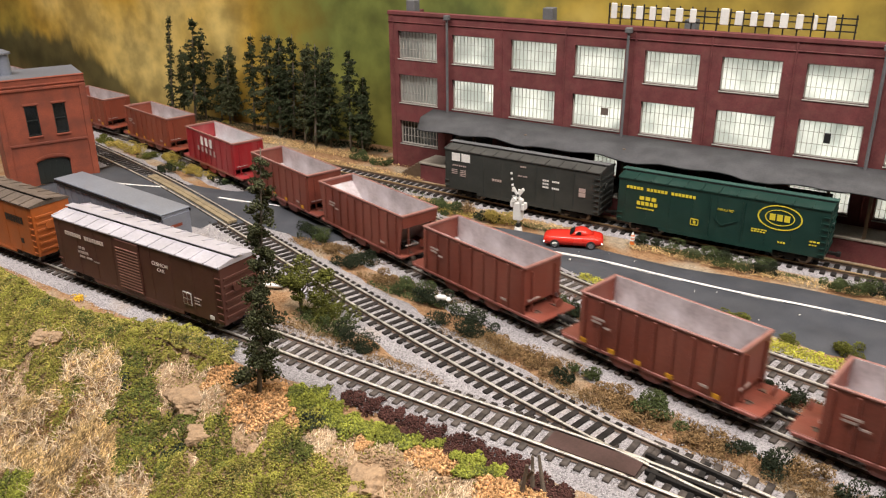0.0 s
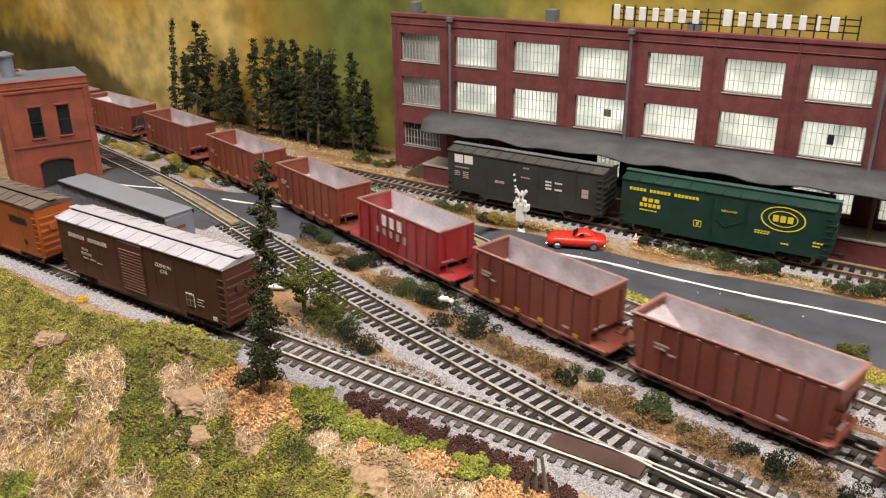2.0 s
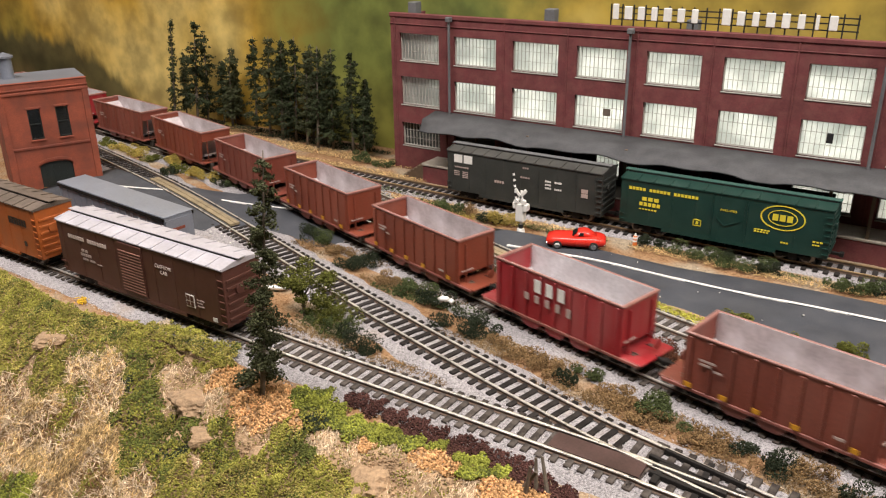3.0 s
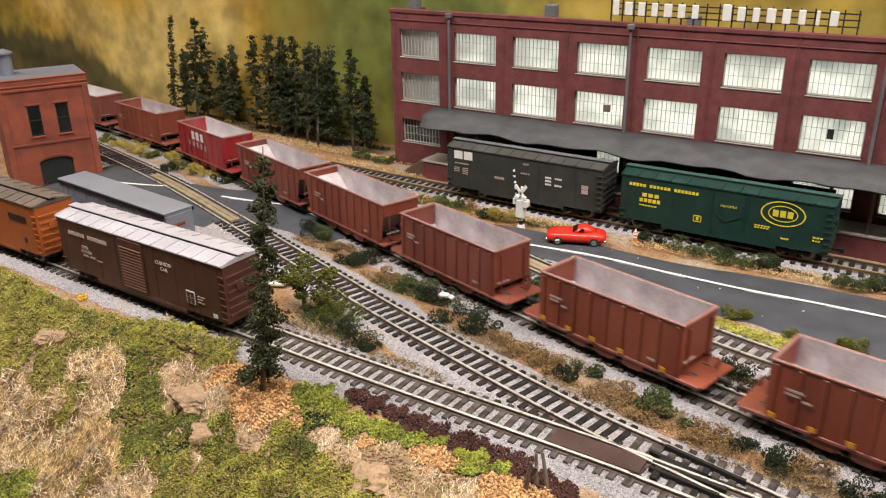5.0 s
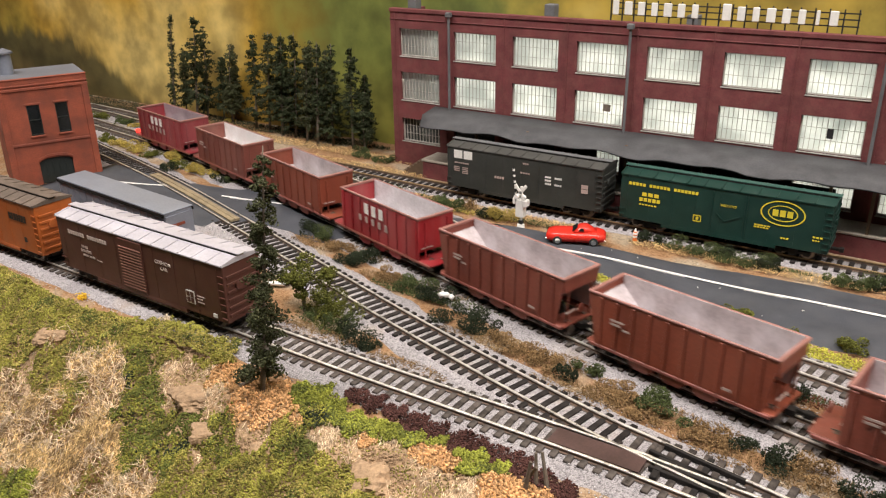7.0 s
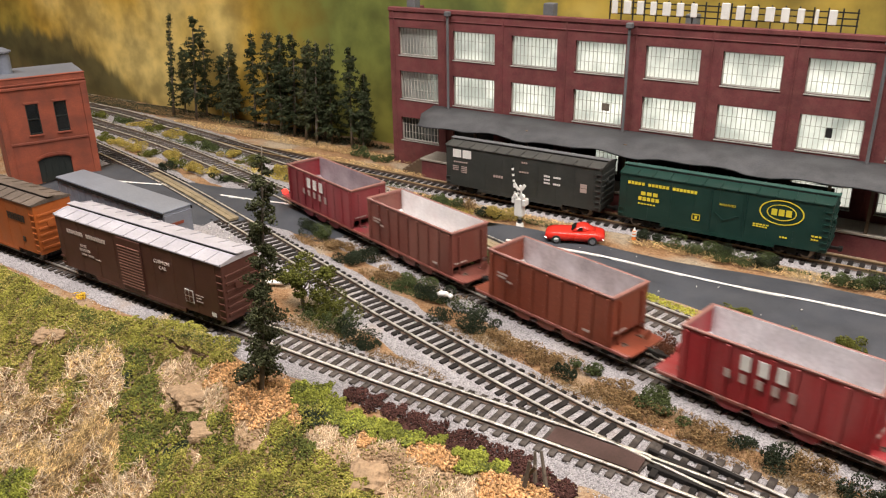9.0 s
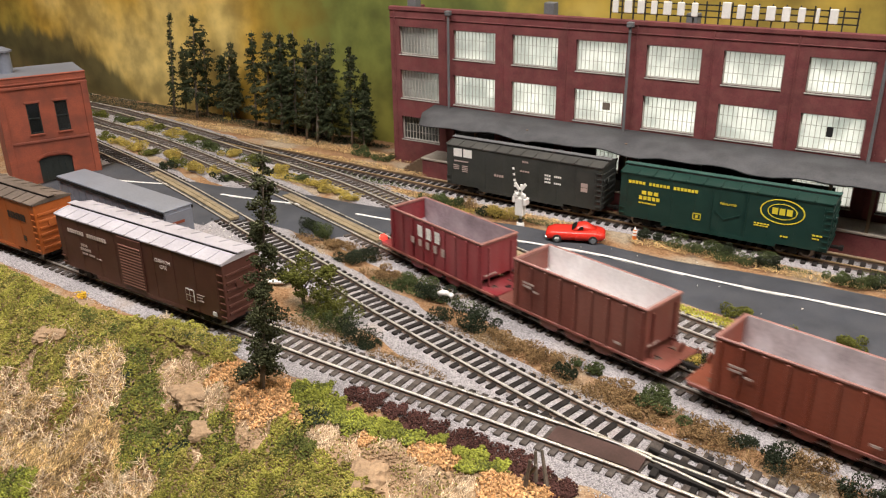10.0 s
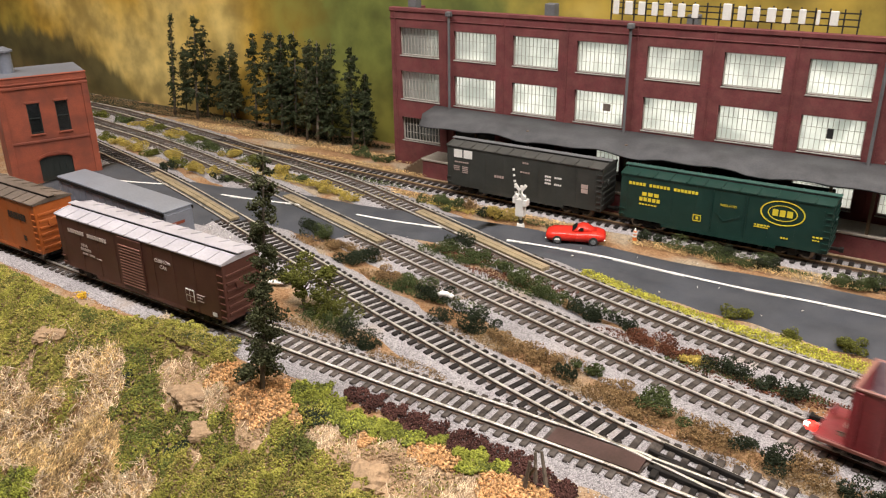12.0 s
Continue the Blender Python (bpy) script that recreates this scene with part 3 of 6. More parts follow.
    n3 = noise.noise(Vector((x * 60, y * 60, 4.0)))
    d = edge_y(x) - y
    if d <= 0:
        return -0.0012 + 0.0006 * n3
    fall = 0.42 * d + 0.9 * max(0.0, d - 0.05) * (0.6 + 0.5 * n1)
    w = min(1, d / 0.03)
    crag = abs(noise.noise(Vector((x * 34, y * 18, 2.2)))) + 0.5 * abs(noise.noise(Vector((x * 90, y * 55, 5.1))))
    cleft = max(0.0, 1 - abs(noise.noise(Vector((x * 42 + y * 30, y * 16, 7.7)))) / 0.10)
    fall += 0.011 * crag - 0.004 + 0.0034 * cleft
    return -0.0012 - fall * w + w * (0.008 * n2 + 0.003 * n3) + w * 0.006 * n1


def ground():
    xs = np.concatenate([np.arange(-2.4, -0.66, 0.03), np.arange(-0.66, 0.0, 0.0026), np.arange(0.0, 2.41, 0.03)])
    ys = np.concatenate([np.arange(-0.01, 0.03, 0.02), np.arange(0.03, 0.15, 0.01), np.arange(0.15, 0.305, 0.0026), np.arange(0.305, 0.80, 0.012)])
    verts = [(x, y, ground_z(x, y)) for x in xs for y in ys]
    ny = len(ys)
    faces = [(i * ny + j, (i + 1) * ny + j, (i + 1) * ny + j + 1, i * ny + j + 1) for i in range(len(xs) - 1) for j in range(ny - 1)]
    flat = [f for f in faces if verts[f[0]][1] >= edge_y(verts[f[0]][0])]
    hill = [f for f in faces if verts[f[0]][1] < edge_y(verts[f[0]][0])]
    me = raw_mesh("ground", verts, flat + hill, M["soil"], True)
    me.materials.append(M["hill"])
    me.polygons.foreach_set("material_index", [0] * len(flat) + [1] * len(hill))
    solid("ground", me, None, "brown scenic soil falling away as a grassy rock slope", "ground", kind="structure")


def beds():
    """Ballast strips under the tracks, with soft shoulders."""
    for a, w in ((LINE_A, 0.022), (LINE_D, 0.021), (MAIN, 0.024), (LINE_C, 0.022), (LINE_E, 0.017)):
        g = Geo()
        b = a[::2]
        rows = []
        prof = ((-1.45, -0.004), (-1.15, -0.0012), (-0.8, 0.0009), (0.0, 0.0012), (0.8, 0.0009), (1.15, -0.0012), (1.45, -0.004))
        cols = [offset_line(b, s * w) for s, _ in prof]
        for i in range(len(b)):
            row = []
            for j, (s, z) in enumerate(prof):
                x, y = cols[j][i]
                k = noise.noise(Vector((x * 40, y * 40, j * 3.0)))
                row.append((x + 0.0025 * k * abs(s), y + 0.004 * k * abs(s), z + 0.0005 * k))
            rows.append(row)
        g.loft(rows, close=False, caps=False)
        me = raw_mesh("ballast_bed", g.v, g.f, M["ballast"], True)
        solid("ballast_bed", me, None, "pale grey stone ballast under the track", "ballast", kind="structure")


def road():
    upper = line_of([(-0.76, 0.535), (-0.66, 0.527), (-0.589, 0.535), (-0.560, 0.550), (-0.505, 0.555), (-0.452, 0.558), (-0.384, 0.570), (-0.325, 0.577), (-0.279, 0.582), (-0.2, 0.577), (-0.15, 0.577), (-0.098, 0.586), (0.0, 0.59), (0.5, 0.6)], 0.01)
    lower = line_of([(-0.76, 0.40), (-0.64, 0.405), (-0.560, 0.428), (-0.51, 0.457), (-0.470, 0.471), (-0.423, 0.467), (-0.376, 0.505), (-0.333, 0.516), (-0.26, 0.524), (-0.211, 0.520), (-0.14, 0.507), (-0.065, 0.500), (0.0, 0.493), (0.5, 0.49)], 0.01)
    n = 140
    u = lambda a, k: a[min(len(a) - 1, int(k * (len(a) - 1) / n))]
    g = Geo()
    rows = []
    for k in range(n + 1):
        p, q = u(lower, k), u(upper, k)
        row = []
        for s in np.linspace(0, 1, 9):
            x, y = p + (q - p) * s
            row.append((x, y, 0.0026 + 0.0003 * noise.noise(Vector((x * 20, y * 20, 0))) - (0.0045 if s in (0, 1) else 0)))
        rows.append(row)
    g.loft(rows, close=False, caps=False)
    solid("road", raw_mesh("road", g.v, g.f, M["asphalt"], True), None, "dark grey asphalt road and yard beside the factory", "road", kind="structure")
    for k, pts in enumerate(([(-0.291, 0.541), (-0.258, 0.545), (-0.215, 0.549), (-0.152, 0.547), (-0.100, 0.547), (-0.017, 0.551), (0.3, 0.555)],
                             [(-0.433, 0.525), (-0.393, 0.529), (-0.347, 0.538)], [(-0.577, 0.502), (-0.546, 0.507), (-0.522, 0.512), (-0.488, 0.520)], [(-0.709, 0.478), (-0.680, 0.485), (-0.646, 0.497)])):
        a = line_of(pts, 0.004)
        w = np.array([0.0014 + 0.0004 * noise.noise(Vector((p[0] * 90, p[1] * 90, k))) for p in a])
        t = offset_line(a, 1.0) - a
        g = Geo()
        g.loft([[(*(p + d * s), 0.0033)for s in (-ww, ww)] for p, d, ww in zip(a, t, w)], close=False, caps=False)
        g.loft([[(*(p + d * s), 0.0026)for s in (-ww, ww)] for p, d, ww in zip(a, t, w)], close=False, caps=False)
        solid("road_line", g, M["line"], "hand-painted white stripe on the asphalt", "road line", kind="structure")


# ---------------------------------------------------------------- tracks
def track(a, label, near, tie_pitch=0.0078, skip=(), tie="tie", tie_w=0.0037, reach=None, metal="rail"):
    t = thing("railroad_track", label, "track")
    web = [(-0.0005, RAIL - 0.0009), (0.0005, RAIL - 0.0009), (0.0005, RAIL - 0.0022), (0.0014, RAIL - 0.0026), (-0.0014, RAIL - 0.0026), (-0.0005, RAIL - 0.0022)]
    head = [(-0.0005, RAIL - 0.0010), (-0.0007, RAIL - 0.0007), (-0.0007, RAIL - 0.0001), (-0.0005, RAIL), (0.0005, RAIL), (0.0007, RAIL - 0.0001), (0.0007, RAIL - 0.0007), (0.0005, RAIL - 0.0010)]
    for side in (-1, 1):
        r = part("rail", ribbon(a, [(s + side * GAUGE / 2, z) for s, z in web]), M["rail_side"], t)
        part("rail_head", ribbon(a, [(s + side * GAUGE / 2, z) for s, z in head]), M[metal], r, "worn shiny rail head")
    step = int(round(tie_pitch / 0.004 * 1000)) / 1000
    shared = Geo().box(-tie_w / 2, tie_w / 2, -0.0150, 0.0150, 0.0, 0.0020, c=0.0003).mesh("tie", M[tie])
    long_tie = Geo().box(-tie_w / 2, tie_w / 2, -0.0150, 0.0290, 0.0, 0.0020, c=0.0003).mesh("tie", M[tie])
    rest = Geo()
    k = 0.0
    while k < len(a) - 2:
        i = int(k)
        f = k - i
        p = a[i] * (1 - f) + a[i + 1] * f
        d = a[i + 1] - a[i]
        k += step
        if any(lo < p[0] < hi for lo, hi in skip):
            continue
        m = pose(p[0] + random.uniform(-1, 1) * 0.0003, p[1], 0.0002, 0, 0, math.degrees(math.atan2(d[1], d[0])) + random.uniform(-1.5, 1.5))
        if near[0] < p[0] < near[1]:
            o = new("tie", long_tie if reach and reach[0] < p[0] < reach[1] else shared)
            o.parent = t
            o.matrix_local = m
        else:
            rest.box(-tie_w / 2, tie_w / 2, -0.0150, 0.0150, 0.0, 0.0020, m)
    if rest.v:
        tagged(part("ties_beyond", rest, M[tie], t), kind="stuff")
    return t


def crossing(a, x0, x1, label):
    """Timber planks between and beside the rails where the road crosses."""
    t = thing("grade_crossing", label, "crossing")
    sel = a[(a[:, 0] > x0) & (a[:, 0] < x1)]
    for s, w in ((-0.0024, 0.0043), (0.0024, 0.0043)):
        part("plank", ribbon(sel, [(s - w / 2, 0.0005), (s + w / 2, 0.0005), (s + w / 2, 0.0041), (s - w / 2, 0.0041)]), M["plank"], t)


def tracks():
    near = (-1.0, 0.1)
    track(LINE_A, "siding track with weathered rails and dark ties", near, reach=(-0.112, 0.03))
    track(LINE_D, "yard lead track with dark ties joining a switch", near, skip=((-0.114, 1.0),), tie="tie_dark")
    track(MAIN, "main line track carrying the hopper train", near)
    track(LINE_C, "passing track with weathered rails and ties", near)
    track(LINE_E, "factory siding track with rusty brown rails", near, tie="tie_dark", metal="rail_brown")
    crossing(LINE_D, -0.69, -0.515, "tan timber planks where the road crosses the lead")
    crossing(MAIN, -0.522, -0.374, "tan timber planks where the road crosses the main line")
    crossing(LINE_C, -0.392, -0.239, "tan timber planks where the road crosses the passing track")


# ---------------------------------------------------------------- backdrop
def backdrop():
    m = bpy.data.materials.new("painted_backdrop")
    m.use_nodes = True
    nt = m.node_tree
    n, l = nt.nodes, nt.links
    bsdf = n["Principled BSDF"]
    bsdf.inputs["Roughness"].default_value = 0.55
    co = n.new("ShaderNodeTexCoord")
    soft = n.new("ShaderNodeTexNoise")
    soft.inputs["Scale"].default_value, soft.inputs["Detail"].default_value = 4.5, 4
    l.new(co.outputs["Object"], soft.inputs[0])
    daub = n.new("ShaderNodeTexNoise")
    daub.inputs["Scale"].default_value, daub.inputs["Detail"].default_value = 30, 5
    l.new(co.outputs["Object"], daub.inputs[0])
    ramp = n.new("ShaderNodeValToRGB")
    e = ramp.color_ramp.elements
    e.new(0.5)
    for k, (p, c) in enumerate(((0.30, (0.22, 0.19, 0.035)), (0.50, (0.48, 0.30, 0.045)), (0.68, (0.66, 0.50, 0.17)))):
        e[k].position, e[k].color = p, (*c, 1)
    l.new(soft.outputs[0], ramp.inputs[0])
    sep = n.new("ShaderNodeSeparateXYZ")
    l.new(co.outputs["Object"], sep.inputs[0])

    def mixed(colour, fac, under):
        mx = n.new("ShaderNodeMix")
        mx.data_type = "RGBA"
        l.new(fac, mx.inputs[0])
        l.new(under, mx.inputs[6])
        mx.inputs[7].default_value = (*colour, 1)
        return mx.outputs[2]

    def ranged(src, a, b, lo=0.0, hi=1.0):
        r = n.new("ShaderNodeMapRange")
        r.interpolation_type = "SMOOTHSTEP"
        for i, v in enumerate((a, b, lo, hi)):
            r.inputs[i + 1].default_value = v
        l.new(src, r.inputs[0])
        return r.outputs[0]

    def math2(op, a, b):
        q = n.new("ShaderNodeMath")
        q.operation = op
        for i, s in enumerate((a, b)):
            if isinstance(s, float):
                q.inputs[i].default_value = s
            else:
                l.new(s, q.inputs[i])
        return q.outputs[0]

    wob = math2("ADD", sep.outputs[0], math2("MULTIPLY", math2("SUBTRACT", daub.outputs[0], 0.5), 0.16))
    c = mixed((0.115, 0.16, 0.038), math2("MULTIPLY", ranged(wob, -0.76, -0.62, 0.0, 0.9), ranged(wob, -0.30, -0.46, 0.35, 1.0)), ramp.outputs[0])
    height = math2("ADD", sep.outputs[2], math2("MULTIPLY", math2("SUBTRACT", daub.outputs[0], 0.5), 0.10))
    spiky = n.new("ShaderNodeTexNoise")
    spiky.inputs["Scale"].default_value, spiky.inputs["Detail"].default_value = 1.0, 4
    squeeze = n.new("ShaderNodeMapping")
    squeeze.inputs["Scale"].default_value = (38, 1, 14)
    l.new(co.outputs["Object"], squeeze.inputs[0])
    l.new(squeeze.outputs[0], spiky.inputs[0])
    fall = math2("MULTIPLY", math2("MAXIMUM", math2("ADD", sep.outputs[0], 1.14), 0.0), 0.52)
    crest = math2("ADD", math2("ADD", sep.outputs[2], fall), math2("MULTIPLY", math2("SUBTRACT", spiky.outputs[0], 0.5), 0.06))
    wood = math2("MULTIPLY", ranged(crest, 0.096, 0.070), ranged(sep.outputs[0], -0.80, -0.93))
    c = mixed((0.066, 0.062, 0.028), math2("MULTIPLY", wood, 0.90), c)
    low = math2("MULTIPLY", ranged(crest, 0.06, 0.03), ranged(spiky.outputs[0], 0.45, 0.7))
    c = mixed((0.20, 0.13, 0.05), math2("MULTIPLY", math2("MULTIPLY", low, wood), 0.6), c)
    gold = math2("MULTIPLY", ranged(sep.outputs[2], 0.12, 0.03), ranged(wob, -0.72, -0.60))
    c = mixed((0.30, 0.27, 0.05), math2("MULTIPLY", gold, 0.5), c)
    tone = n.new("ShaderNodeVectorMath")
    tone.operation = "SCALE"
    l.new(c, tone.inputs[0])
    l.new(ranged(daub.outputs[0], 0.25, 0.75, 0.55, 1.25), tone.inputs["Scale"])
    l.new(tone.outputs[0], bsdf.inputs["Base Color"])
    solid("backdrop", Geo().box(-2.4, 2.4, 0.7450, 0.7530, -0.05, 0.75), m, "painted autumn woodland backdrop board in yellow and green", "backdrop", kind="structure")


# ---------------------------------------------------------------- rolling stock
WHEEL, AXLES = [], []


def truck_parts(parent, x, z=RAIL):
    """A four-wheel truck under a car; returns its two wheelsets."""
    axles = []
    t = Geo()
    for s in (-1, 1):
        t.box(x - 0.0125, x + 0.0125, s * 0.0112 - 0.0012, s * 0.0112 + 0.0012, z + 0.0035, z + 0.0062, c=0.0004)
        for k in (-1, 1):
            t.box(x + k * 0.0098 - 0.0022, x + k * 0.0098 + 0.0022, s * 0.0118 - 0.0014, s * 0.0118 + 0.0014, z + 0.0028, z + 0.0066, c=0.0004)
        t.box(x - 0.0034, x + 0.0034, s * 0.0114 - 0.0015, s * 0.0114 + 0.0015, z + 0.0020, z + 0.0080, c=0.0004)
    t.box(x - 0.003, x + 0.003, -0.011, 0.011, z + 0.005, z + 0.0085, c=0.0004)
    tr = part("truck", t, M["truck"], parent, "black cast truck frame")
    if not WHEEL:
        w = Geo()
        for s in (-1, 1):
            w.tube((0, s * 0.0072, 0), (0, s * 0.0098, 0), 0.0050, n=16)
            w.tube((0, s * 0.0066, 0), (0, s * 0.0072, 0), 0.0056, n=16)
            for a in range(4):
                w.tube((0.003 * math.cos(a * 1.571), s * 0.0098, 0.003 * math.sin(a * 1.571)), (0.003 * math.cos(a * 1.571), s * 0.0101, 0.003 * math.sin(a * 1.571)), 0.0007, n=6)
        w.tube((0, -0.007, 0), (0, 0.007, 0), 0.0010, n=8)
        WHEEL.append(w.mesh("wheelset", M["steel"]))
    for k in (-1, 1):
        o = part("wheelset", WHEEL[0], None, tr, "dull steel wheelset")
        o.location = (x + k * 0.0098, 0, z + 0.0050)
        axles.append(o)
    return axles


def coupler(parent, x, z=RAIL + 0.0085):
    s = 1 if x > 0 else -1
    g = Geo().box(min(x, x + s * 0.007), max(x, x + s * 0.007), -0.0011, 0.0011, z - 0.0012, z + 0.0012, c=0.0003)
    g.box(min(x + s * 0.006, x + s * 0.0092), max(x + s * 0.006, x + s * 0.0092), -0.0022, 0.0022, z - 0.0018, z + 0.0018, c=0.0005)
    part("coupler", g, M["truck"], parent)


def bars(parent, rows, y, m, name="lettering", label=""):
    """Plain bars that stand for writing: rows of (x0, x1, z0, z1) on the plane y."""
    g = Geo()
    s = 1 if y > 0 else -1
    for x0, x1, z0, z1 in rows:
        g.box(x0, x1, min(y, y + s * 0.00025), max(y, y + s * 0.00025), z0, z1)
    return part(name, g, m, parent, label)


def word(x0, x1, z0, z1, n, gap=0.25):
    """n letter-sized bars between x0 and x1."""
    p = (x1 - x0) / n
    return [(x0 + i * p, x0 + i * p + p * (1 - gap), z0, z1) for i in range(n)]


def hopper_car(label, paint, style="straight", letters="faded", amber=False, marker=False, inside="inside"):
    """An open hopper car, standing along x, front towards +x."""
    c = thing("hopper_car", label, "hopper car", group="hopper train")
    W, TOP, SILL = 0.0166, 0.0462, 0.0135
    L = 0.0500 if style == "straight" else 0.0570
    th = 0.0009
    low = L if style == "straight" else 0.0515
    # the two side sheets, outside and inside faces
    for s in (-1, 1):
        g = Geo()
        prof = [(-low, SILL), (low, SILL), (L, TOP - 0.003), (L, TOP), (-L, TOP), (-L, TOP - 0.003)]
        g.loft([[(x, s * W, z) for x, z in prof], [(x, s * (W - th), z) for x, z in prof]])
        side = part("side_sheet", g, paint, c)
        part("inner_lining", Geo().loft([[(x * 0.985, s * (W - th - 0.0001), max(z, 0.016)) for x, z in prof], [(x * 0.985, s * (W - th - 0.0003), max(z, 0.016)) for x, z in prof]]), M[inside], side, "dusty inside of the side")
        n = 9 if style == "straight" else 10
        for i in range(n):
            x = -low + 0.003 + (2 * low - 0.006) * i / (n - 1)
            part("rib", Geo().box(x - 0.0011, x + 0.0011, min(s * W, s * (W + 0.0010)), max(s * W, s * (W + 0.0010)), SILL + 0.0012, TOP - 0.0018, c=0.0003), paint, side)
        part("top_rail", Geo().box(-L - 0.0006, L + 0.0006, min(s * (W - 0.0009), s * (W + 0.0007)), max(s * (W - 0.0009), s * (W + 0.0007)), TOP - 0.0010, TOP + 0.0003, c=0.0003), M["rim"], side, "worn top edge with a painted highlight")
        part("side_sill", Geo().box(-0.0625 if style == "straight" else -0.0560, 0.0625 if style == "straight" else 0.0560, min(s * (W - 0.0025), s * (W + 0.0005)), max(s * (W - 0.0025), s * (W + 0.0005)), SILL - 0.0018, SILL + 0.0002, c=0.0003), M["sill"], side, "lower edge with a painted highlight")
    # ends, slope sheets, platforms
    for s in (-1, 1):
        a, b = (s * (L - 0.0009), s * L)
        end = part("end_sheet", Geo().box(min(a, b), max(a, b), -W + th, W - th, 0.0200 if style == "straight" else TOP - 0.010, TOP), paint, c)
        g = Geo()
        if style == "straight":
            g.loft([[(s * (L - 0.0011), y, 0.0300), (s * 0.026, y, 0.0120), (s * 0.026, y, 0.0110), (s * (L - 0.0011), y, 0.0290)] for y in (-W + 0.0012, W - 0.0012)])
        else:
            g.loft([[(s * (L - 0.0011), y, TOP - 0.006), (s * 0.026, y, 0.0120), (s * 0.026, y, 0.0110), (s * (L - 0.0011), y, TOP - 0.0075)] for y in (-W + 0.0012, W - 0.0012)])
        part("slope_sheet", g, M[inside], c, "dusty sloping floor")
        part("end_rail", Geo().box(min(a, b) - 0.0006, max(a, b) + 0.0008, -W, W, TOP - 0.0014, TOP + 0.0004, c=0.0004), M["rim"], end, "worn top edge with a painted highlight")
        reach = 0.0645 if style == "straight" else 0.0578
        part("end_platform", Geo().box(min(s * 0.044, s * reach), max(s * 0.044, s * reach), -W + 0.0005, W - 0.0005, SILL - 0.0006, SILL + 0.0006, c=0.0003), paint, c)
        for yy in (-0.0105, 0.0105):
            part("end_post", Geo().tube((s * (L + 0.0007 if style == "straight" else 0.0555), yy, SILL), (s * (L + 0.0007 if style == "straight" else 0.0563), yy, TOP - 0.004), 0.0006, n=6), paint, end)
        part("grab_iron", Geo().box(min(s * (L + 0.0005), s * (L + 0.0012)), max(s * (L + 0.0005), s * (L + 0.0012)), -W + 0.002, -W + 0.013, 0.0225, 0.0231), M["faded_white"], end)
        part("brake_wheel", Geo().tube((s * (reach - 0.0040), 0.004, SILL + 0.006), (s * (reach - 0.0033), 0.004, SILL + 0.006), 0.0032, n=12), paint, end)
        coupler(c, s * 0.0625)
        AXLES.extend(truck_parts(c, s * 0.0435))
    # bays under the floor
    for x in (-0.020, 0.0, 0.020):
        part("hopper_bay", Geo().loft([[(x - 0.0085, -0.0162, 0.0128), (x + 0.0085, -0.0162, 0.0128), (x + 0.0085, 0.0162, 0.0128), (x - 0.0085, 0.0162, 0.0128)],
                                       [(x - 0.0072, -0.0161, 0.0088), (x + 0.0072, -0.0161, 0.0088), (x + 0.0072, 0.0161, 0.0088), (x - 0.0072, 0.0161, 0.0088)],
                                       [(x - 0.0038, -0.0156, 0.0064), (x + 0.0038, -0.0156, 0.0064), (x + 0.0038, 0.0156, 0.0064), (x - 0.0038, 0.0156, 0.0064)]]), paint, c)
    part("floor", Geo().box(-0.030, 0.030, -W + 0.001, W - 0.001, 0.0125, 0.0135), M[inside], c, "dusty floor")
    part("centre_sill", Geo().box(-0.063, 0.063, -0.0025, 0.0025, 0.0095, 0.0130), M["truck"], c)
    y = -(W + 0.0011)
    if letters == "large":
        bars(c, [(-0.016, -0.0108, 0.0335, 0.0420), (-0.0065, -0.0013, 0.0335, 0.0420), (0.003, 0.0082, 0.0335, 0.0420)], y, M["white"], "lettering", "faded white painted bars")
        bars(c, [(-0.024 + i * 0.0085, -0.0205 + i * 0.0085, 0.0265 - 0.0003 * i, 0.0312) for i in range(5)], y, M["faded_white"])
    elif letters == "faded":
        bars(c, [(-0.041, -0.032, 0.0325, 0.0338), (-0.041, -0.034, 0.0302, 0.0315), (-0.0325, -0.028, 0.0285, 0.0297)], y, M["faded_white"])
        bars(c, [(0.030, 0.035, 0.0185, 0.0200)], y, M["faded_white"])
    if amber:
        for x in (-0.046, -0.026, -0.008, 0.012, 0.040):
            part("reflector", Geo().box(x - 0.002, x + 0.002, y - 0.0003, y, SILL + 0.0012, SILL + 0.0040), M["amber"], c)
    if marker:
        lamp = part("marker_lamp", Geo().box(-0.0680, -0.0642, -0.0150, -0.0100, 0.0138, 0.0178, c=0.0009), glow("red_marker_glow", (1.0, 0.03, 0.02), 3.5), c, "glowing red rear marker lamp")
        part("bulb", Geo().tube((-0.0688, -0.0125, 0.0160), (-0.0676, -0.0125, 0.0160), 0.0012, n=12), glow("marker_bulb", (1.0, 0.45, 0.38), 14.0), lamp, "white-hot bulb")
    return c


SPEED, GAP = 0.1600, 0.1380
